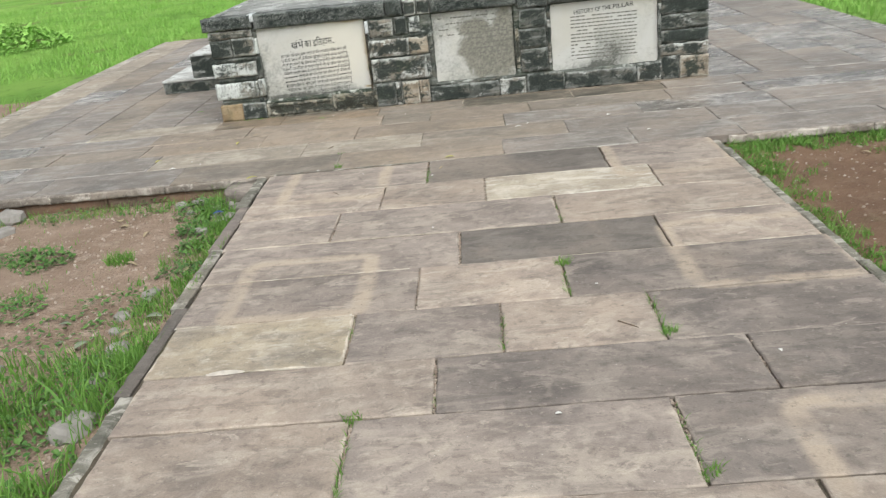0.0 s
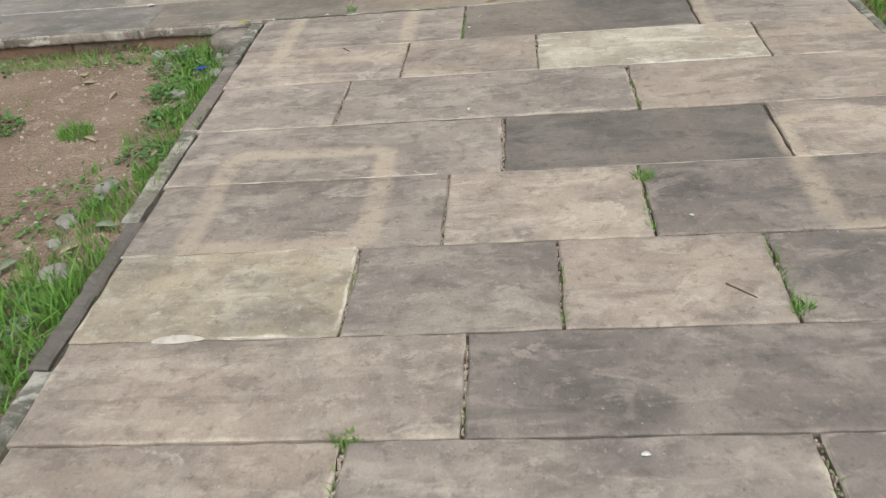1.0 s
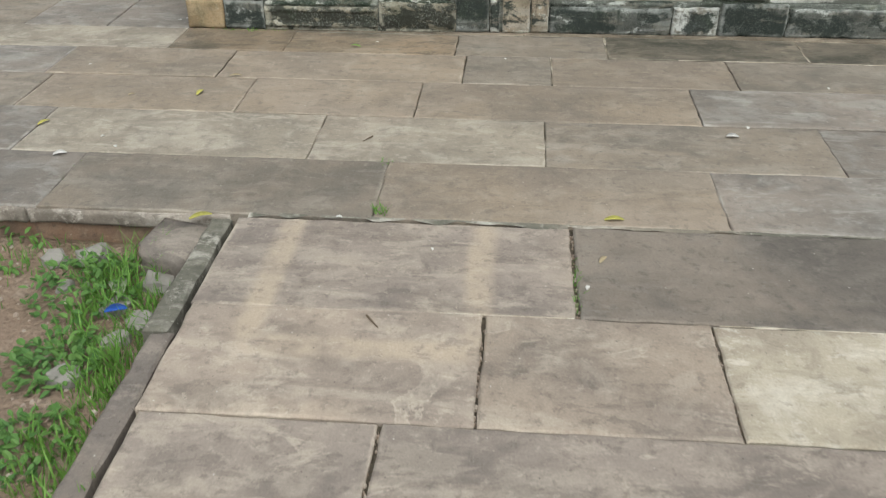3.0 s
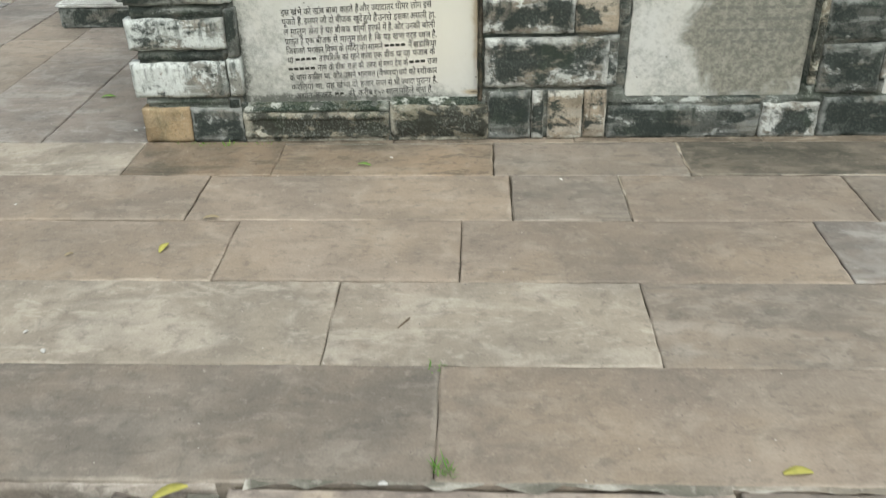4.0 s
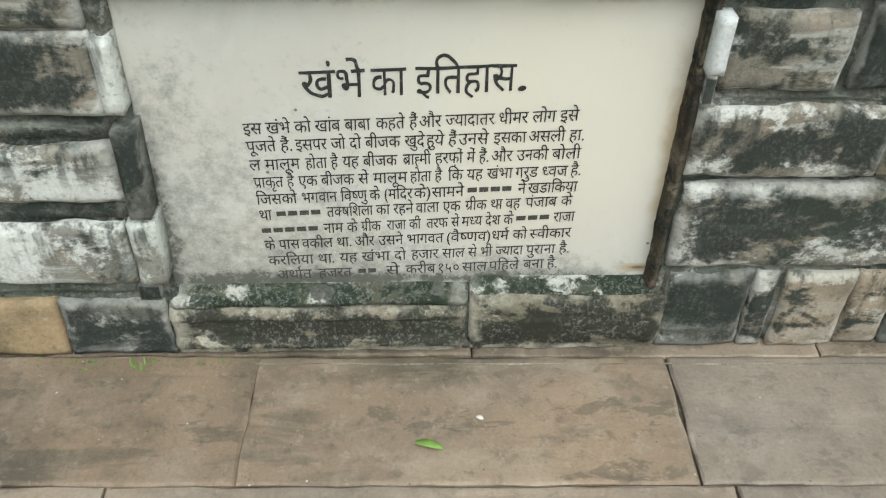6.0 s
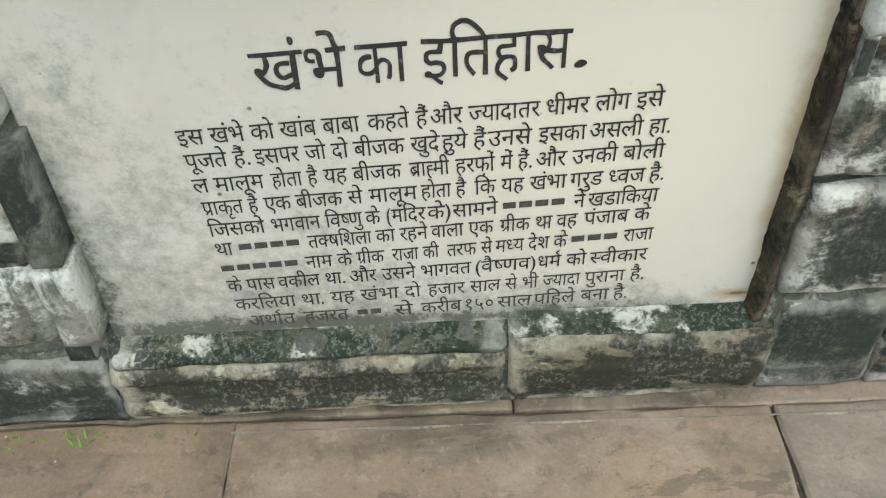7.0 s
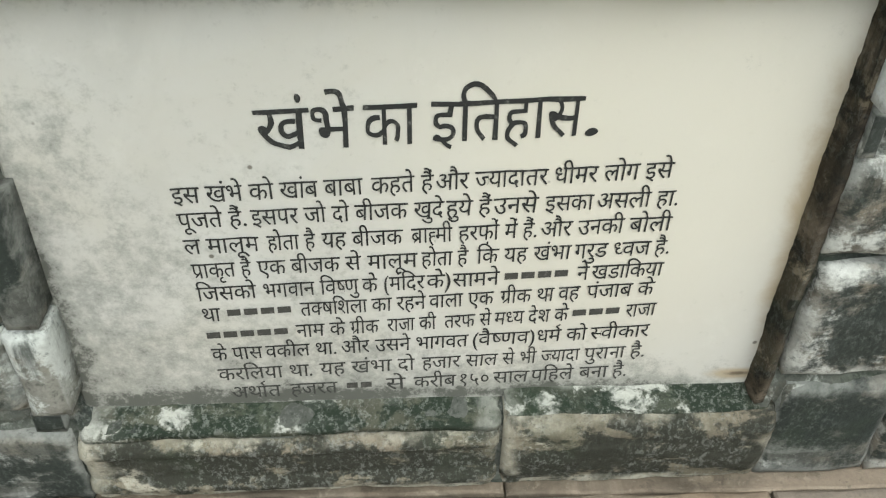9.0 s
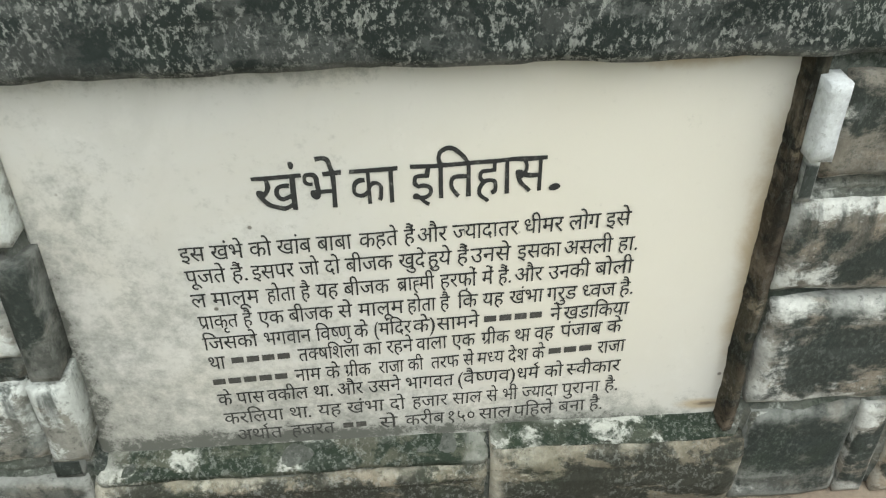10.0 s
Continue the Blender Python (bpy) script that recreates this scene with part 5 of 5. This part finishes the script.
for x, y, l, w, a, m, lab in ((-1.76, 6.28, 0.055, 0.02, 80, M_YELLOW, "yellow fallen leaf on the terrace"), (-0.19, 5.385, 0.06, 0.022, 5, M_YELLOW, "pale yellow dry leaf by the terrace edge"), (-1.44, 5.31, 0.07, 0.025, 30, M_YELLOW, "pale yellow leaf on the terrace edge"),
                              (-0.24, 5.16, 0.04, 0.014, 60, M_STRAW, "curled straw-coloured leaf on the walkway"), (-1.23, 6.87, 0.05, 0.016, -15, M_GREEN_LEAF, "small green leaf on the terrace"), (-2.41, 7.57, 0.06, 0.022, 10, M_GREEN_LEAF, "green leaf on the terrace beside the plinth"),
                              (-1.67, 6.47, 0.05, 0.016, 10, M_STRAW, "dry leaf in a paving joint"), (-2.03, 6.24, 0.025, 0.012, 40, M_STRAW, "small dry leaf on the terrace"), (-2.25, 5.95, 0.05, 0.02, 60, M_YELLOW, "yellow leaf on the terrace")):
    litter("fallen_leaf", x, y, 0.002, l, w, a, m, lab, "leaf", "fallen leaves")
for i in range(26):
    x, y = vr.uniform(-2.7, -1.42), vr.uniform(2.6, 5.2)
    litter("fallen_leaf", x, y, ground_z(x, y) + 0.004, vr.uniform(0.03, 0.09), vr.uniform(0.018, 0.045), vr.uniform(0, 360), vr.choice((M_STRAW, M_GREYLEAF, M_STRAW)), "dry fallen leaf on the red earth bed", "leaf", "fallen leaves")
for i in range(14):
    x, y = vr.uniform(1.7, 3.4), vr.uniform(3.3, 5.2)
    litter("fallen_leaf", x, y, ground_z(x, y) + 0.004, vr.uniform(0.03, 0.10), vr.uniform(0.012, 0.03), vr.uniform(0, 360), M_STRAW, "dry fallen leaf on the red earth bed", "leaf", "fallen leaves")
for x, y, l in ((-1.62, 5.07, 0.09), (-1.50, 3.55, 0.075), (-1.60, 3.75, 0.07), (-1.75, 3.35, 0.07)):
    litter("fallen_leaf", x, y, ground_z(x, y) + 0.02, l, l * 0.55, 30 + x * 500, M_GREYLEAF, "large grey-green withered leaf in the bed", "leaf", "fallen leaves")
litter("wrapper", -1.575, 4.945, ground_z(-1.575, 4.945) + 0.035, 0.06, 0.035, 20, M_BLUE, "crumpled shiny blue wrapper among the stones", "wrapper")
chip = litter("lime_splash", -0.97, 2.80, -0.009, 0.14, 0.035, 2, M_LIMESPOT, "flat white lime chip on the walkway", "lime chip")
chip.matrix_world = pose(-0.97, 2.80, 0.001, 0, 0, 2) @ Matrix.Diagonal((1, 1, 0.2, 1))


def twig(x, y, length, turn, z=0.004):
    bm = bmesh.new()
    bmesh.ops.create_cone(bm, cap_ends=True, segments=6, radius1=0.003, radius2=0.0015, depth=length)
    for v in bm.verts:
        v.co.x += 0.006 * math.sin(v.co.z / length * 5)
    ob = new("twig", mesh_of("twig", bm, M_TWIG))
    ob.matrix_world = pose(x, y, z, 90, 0, turn)
    return tagged(ob, "thin dry brown twig on the walkway", "twig", "twigs")


twig(0.48, 2.93, 0.09, 40)
twig(-0.84, 4.83, 0.06, 30)
twig(-1.02, 5.9, 0.05, -40)

# ---- paving pieces ----
T, G, D, P, O = M_TAN, M_GREY, M_DARK, M_PALE, M_OCHRE
WALK_ROWS = [
    (4.885, 5.335, [-0.32, 0.73], [G, D, G]), (4.475, 4.885, [-0.56, 0.01, 0.94], [T, T, P, T]), (4.05, 4.475, [-0.77, 0.365], [G, G, T]),
    (3.63, 4.05, [-0.13, 0.80], [G, D, T]), (3.205, 3.63, [-0.305, 0.305], [G, T, M_MID]), (2.80, 3.205, [-0.545, 0.025, 0.60], [O, G, T, M_MID]),
    (2.44, 2.80, [-0.215, 0.86], [T, M_MID, M_MID]), (2.0, 2.44, [-0.475, 0.525], [T, G, M_MID]), (1.58, 2.0, [-0.1, 0.80], [G, T, T]),
    (1.15, 1.58, [-0.6, 0.3], [T, G, T]), (0.72, 1.15, [-0.3, 0.7], [G, T, G]), (0.3, 0.72, [-0.55, 0.35], [T, G, T]), (-0.12, 0.3, [0.0, 0.9], [G, T, T]),
    (-0.55, -0.12, [-0.5, 0.5], [T, G, T]), (-1.0, -0.55, [0.1], [G, T])]
for y0, y1, joints, mats in WALK_ROWS:
    ym = (y0 + y1) / 2
    xs = [path_left(ym) - 0.002, *joints, path_right(ym)]
    for a, c, m in zip(xs, xs[1:], mats):
        bm = slab_bm(a, c, y0, y1, 0.0, 0.05, rng, 0.0018, 0.0042, 0.005, rng.choice((0.003, 0.005, 0.007)))
        part("paving_slab", bm, m, walkway)
for side in (-1, 1):
    y = -1.0
    while y < 5.30:
        l = min(rng.uniform(0.45, 0.85), 5.32 - y)
        ym = y + l / 2
        x = path_left(ym) - 0.012 if side < 0 else path_right(ym) + 0.006
        w = (0.060 + 0.004 * max(0.0, ym - 2)) if side < 0 else 0.055
        x0, x1 = (x - w, x) if side < 0 else (x, x + w)
        bm = slab_bm(x0, x1, y, y + l, -0.006 if side < 0 else -0.016, 0.20, rng, 0.003, 0.006, 0.008)
        part("kerb_stone", bm, M_DARK if side < 0 and 2.75 < ym < 3.5 else M_KERB if side > 0 else rng.choice((M_KERB, M_KERB, M_MID)), walkway)
        y += l

B, U, S, F = M_BROWN, M_UMBER, M_SLATE, M_BUFF


def fill(x, stop, lo, hi, out):
    """Further joints from x on to stop."""
    while abs(stop - x) > hi:
        x += math.copysign(rng.uniform(lo, hi), stop - x)
        out.append(x)
    return out


TERRACE_ROWS = [
    (5.345, 5.73, [-1.98, -0.92, 0.15], [S, U, B, S]), (5.73, 6.11, [-2.27, -1.21, -0.39, 0.60], [S, F, F, U, S]), (6.11, 6.465, [-1.575, -0.88, 0.195], [B, B, B, S]),
    (6.465, 6.795, [-2.5, -1.76, -0.72, -0.35, 0.40], [S, B, B, U, B, U]), (6.795, 7.085, [-2.08, -1.55, -0.775, -0.10, 0.76], [F, M_DAMP, M_DAMP, M_UMBER, M_ALGAE, M_ALGAE])]
for y0, y1, joints, mats in TERRACE_ROWS:
    westward = sorted(fill(joints[0], TX0, 0.5, 1.1, []))
    eastward = fill(joints[-1], TX1, 0.5, 1.1, [])
    xs = [TX0, *westward, *joints, *eastward, TX1]
    ms = [rng.choice((S, U, S, F, M_WET)) for _ in westward] + mats + [rng.choice((S, U, M_WET, S)) for _ in eastward]
    for a, c, m in zip(xs, xs[1:], ms):
        part("paving_slab", slab_bm(a, c, y0, y1, 0.0, 0.05, rng, 0.0016, 0.0036, 0.004, rng.choice((0.001, 0.0016, 0.0026))), m, terrace)
for xs in ([TX0, -4.40, -4.05, -3.62, -3.25, -2.91, -2.49, -2.06], [1.87, 2.3, 2.72, 3.15, 3.6, TX1]):
    west = xs[0] < 0
    for k, (a, c) in enumerate(zip(xs, xs[1:])):
        ys_ = [7.085, *fill(7.085 + rng.uniform(0.25, 0.8), TY1, 0.55, 1.1, []), TY1]
        for y0, y1 in zip(ys_, ys_[1:]):
            m = rng.choice((S, U, M_WET, S, U)) if west and k > 1 else rng.choice((M_WET, S, M_WET, S)) if not west else M_BUFF if k else M_GROUT
            if west and k == 6 and y0 < 7.2:
                m = S
            part("paving_slab", slab_bm(a, c, y0, y1, 0.0, 0.05, rng, 0.0016, 0.0036, 0.004, rng.choice((0.001, 0.0016, 0.0026))), m, terrace)
for j, y0 in enumerate((11.08, 11.5, 11.92, 12.34, 12.77)):
    y1 = TY1 if j == 4 else y0 + 0.42
    xs = [-2.06, *fill(-2.06 + rng.uniform(0.2, 0.6), 1.87, 0.5, 1.0, []), 1.87]
    for a, c in zip(xs, xs[1:]):
        part("paving_slab", slab_bm(a, c, y0, y1, 0.0, 0.05, rng, 0.0016, 0.0036, 0.004, rng.choice((0.001, 0.0016, 0.0026))), rng.choice((S, U, F)), terrace)
xs = [PX0 + 0.02, *fill(PX0 + 0.4, PX1, 0.3, 0.7, []), PX1 - 0.01]
for a, c in zip(xs, xs[1:]):
    part("foot_mortar", slab_bm(a, c, 7.086, 7.19, -0.001, 0.05, rng, 0.001, 0.004, 0.003), M_FOOT, terrace, "narrow strip of old brown mortar along the plinth")
# edge stones below the slabs on the terrace's open sides
x = TX0
while x < TX1 - 0.05:
    l = min(rng.uniform(0.6, 1.0), TX1 - x)
    if x + l > path_left(5.3) - 0.1 and x < path_right(5.3) + 0.1:
        if x < path_left(5.3) - 0.35:
            l = path_left(5.3) - 0.12 - x
        else:
            x = path_right(5.3) + 0.12
            continue
    part("edge_stone", rough_block(x + 0.004, x + l - 0.004, -0.26, -0.052, TY0 + 0.012, 0.05, rng.random() * 50, 0.012, 0.006, 0.03), M_RISER if x < 0 else M_KERB, terrace, smooth=True)
    x += l


for k, (x0, x1) in enumerate(((-4.50, -3.62), (-3.61, -2.78), (-2.77, -2.02), (-2.01, -1.36), (1.53, 2.4), (2.41, 3.3), (3.31, 3.96))):
    part("edge_mortar", rough_block(x0, x1, -0.056, -0.008, TY0 - 0.014, 0.05, 90 + k * 3.3, 0.004, 0.007, 0.010, 0.006), M_EDGE, terrace, "crumbled grey and white mortar edge", smooth=True)


def grout(parent, x0, y0, x1, y1, width, seed_, material):
    """A crumbled line of pale mortar smeared along a joint."""
    k = max(6, int(math.hypot(x1 - x0, y1 - y0) / 0.025))
    d = Vector((x1 - x0, y1 - y0)).normalized()
    vs, fs = [], []
    for i in range(k + 1):
        f = i / k
        p = Vector((x0 + (x1 - x0) * f, y0 + (y1 - y0) * f, seed_))
        for side in (-1, 0, 1):
            w = width * 0.5 * max(0.02, 0.55 + 1.5 * noise.noise(p * 13 + Vector((side * 5, 0, 0))) + 0.5 * noise.noise(p * 41)) * side
            vs.append((p.x - d.y * w, p.y + d.x * w, 0.0012 if side == 0 else -0.0012))
    for i in range(k):
        for s in (0, 1):
            a = i * 3 + s
            fs.append((a, a + 3, a + 4, a + 1))
    ob = new("grout_line", raw("grout_line", vs, fs, material))
    ob.parent = parent


for i, (x0, y0, x1, y1, w) in enumerate(((-1.30, 5.352, -0.33, 5.350, 0.045), (-0.33, 5.350, 0.75, 5.342, 0.03), (-1.28, 3.207, -0.56, 3.207, 0.016), (-0.566, 3.19, -0.562, 2.83, 0.018), (-1.1, 2.802, -0.56, 2.802, 0.012),
                                        (-1.28, 3.63, -0.35, 3.632, 0.006), (-0.70, 4.885, -0.33, 4.885, 0.006), (0.03, 4.882, 0.7, 4.882, 0.012), (-1.2, 4.05, -0.2, 4.05, 0.006), (0.85, 4.05, 1.4, 4.05, 0.012), (0.3, 3.63, 1.3, 3.632, 0.007),
                                        (1.2, 3.23, 1.44, 3.22, 0.03), (-0.1, 7.075, -0.10, 6.81, 0.01), (0.76, 7.07, 0.76, 6.81, 0.01), (-0.35, 6.79, -0.35, 6.48, 0.008), (0.2, 6.795, 1.7, 6.797, 0.009), (-1.7, 7.064, -0.3, 7.064, 0.005))):
    grout(walkway if y0 < 5.3 else terrace, x0, y0, x1, y1, w, i * 2.7, M_KERB if i < 2 or i == 16 else M_PALE)
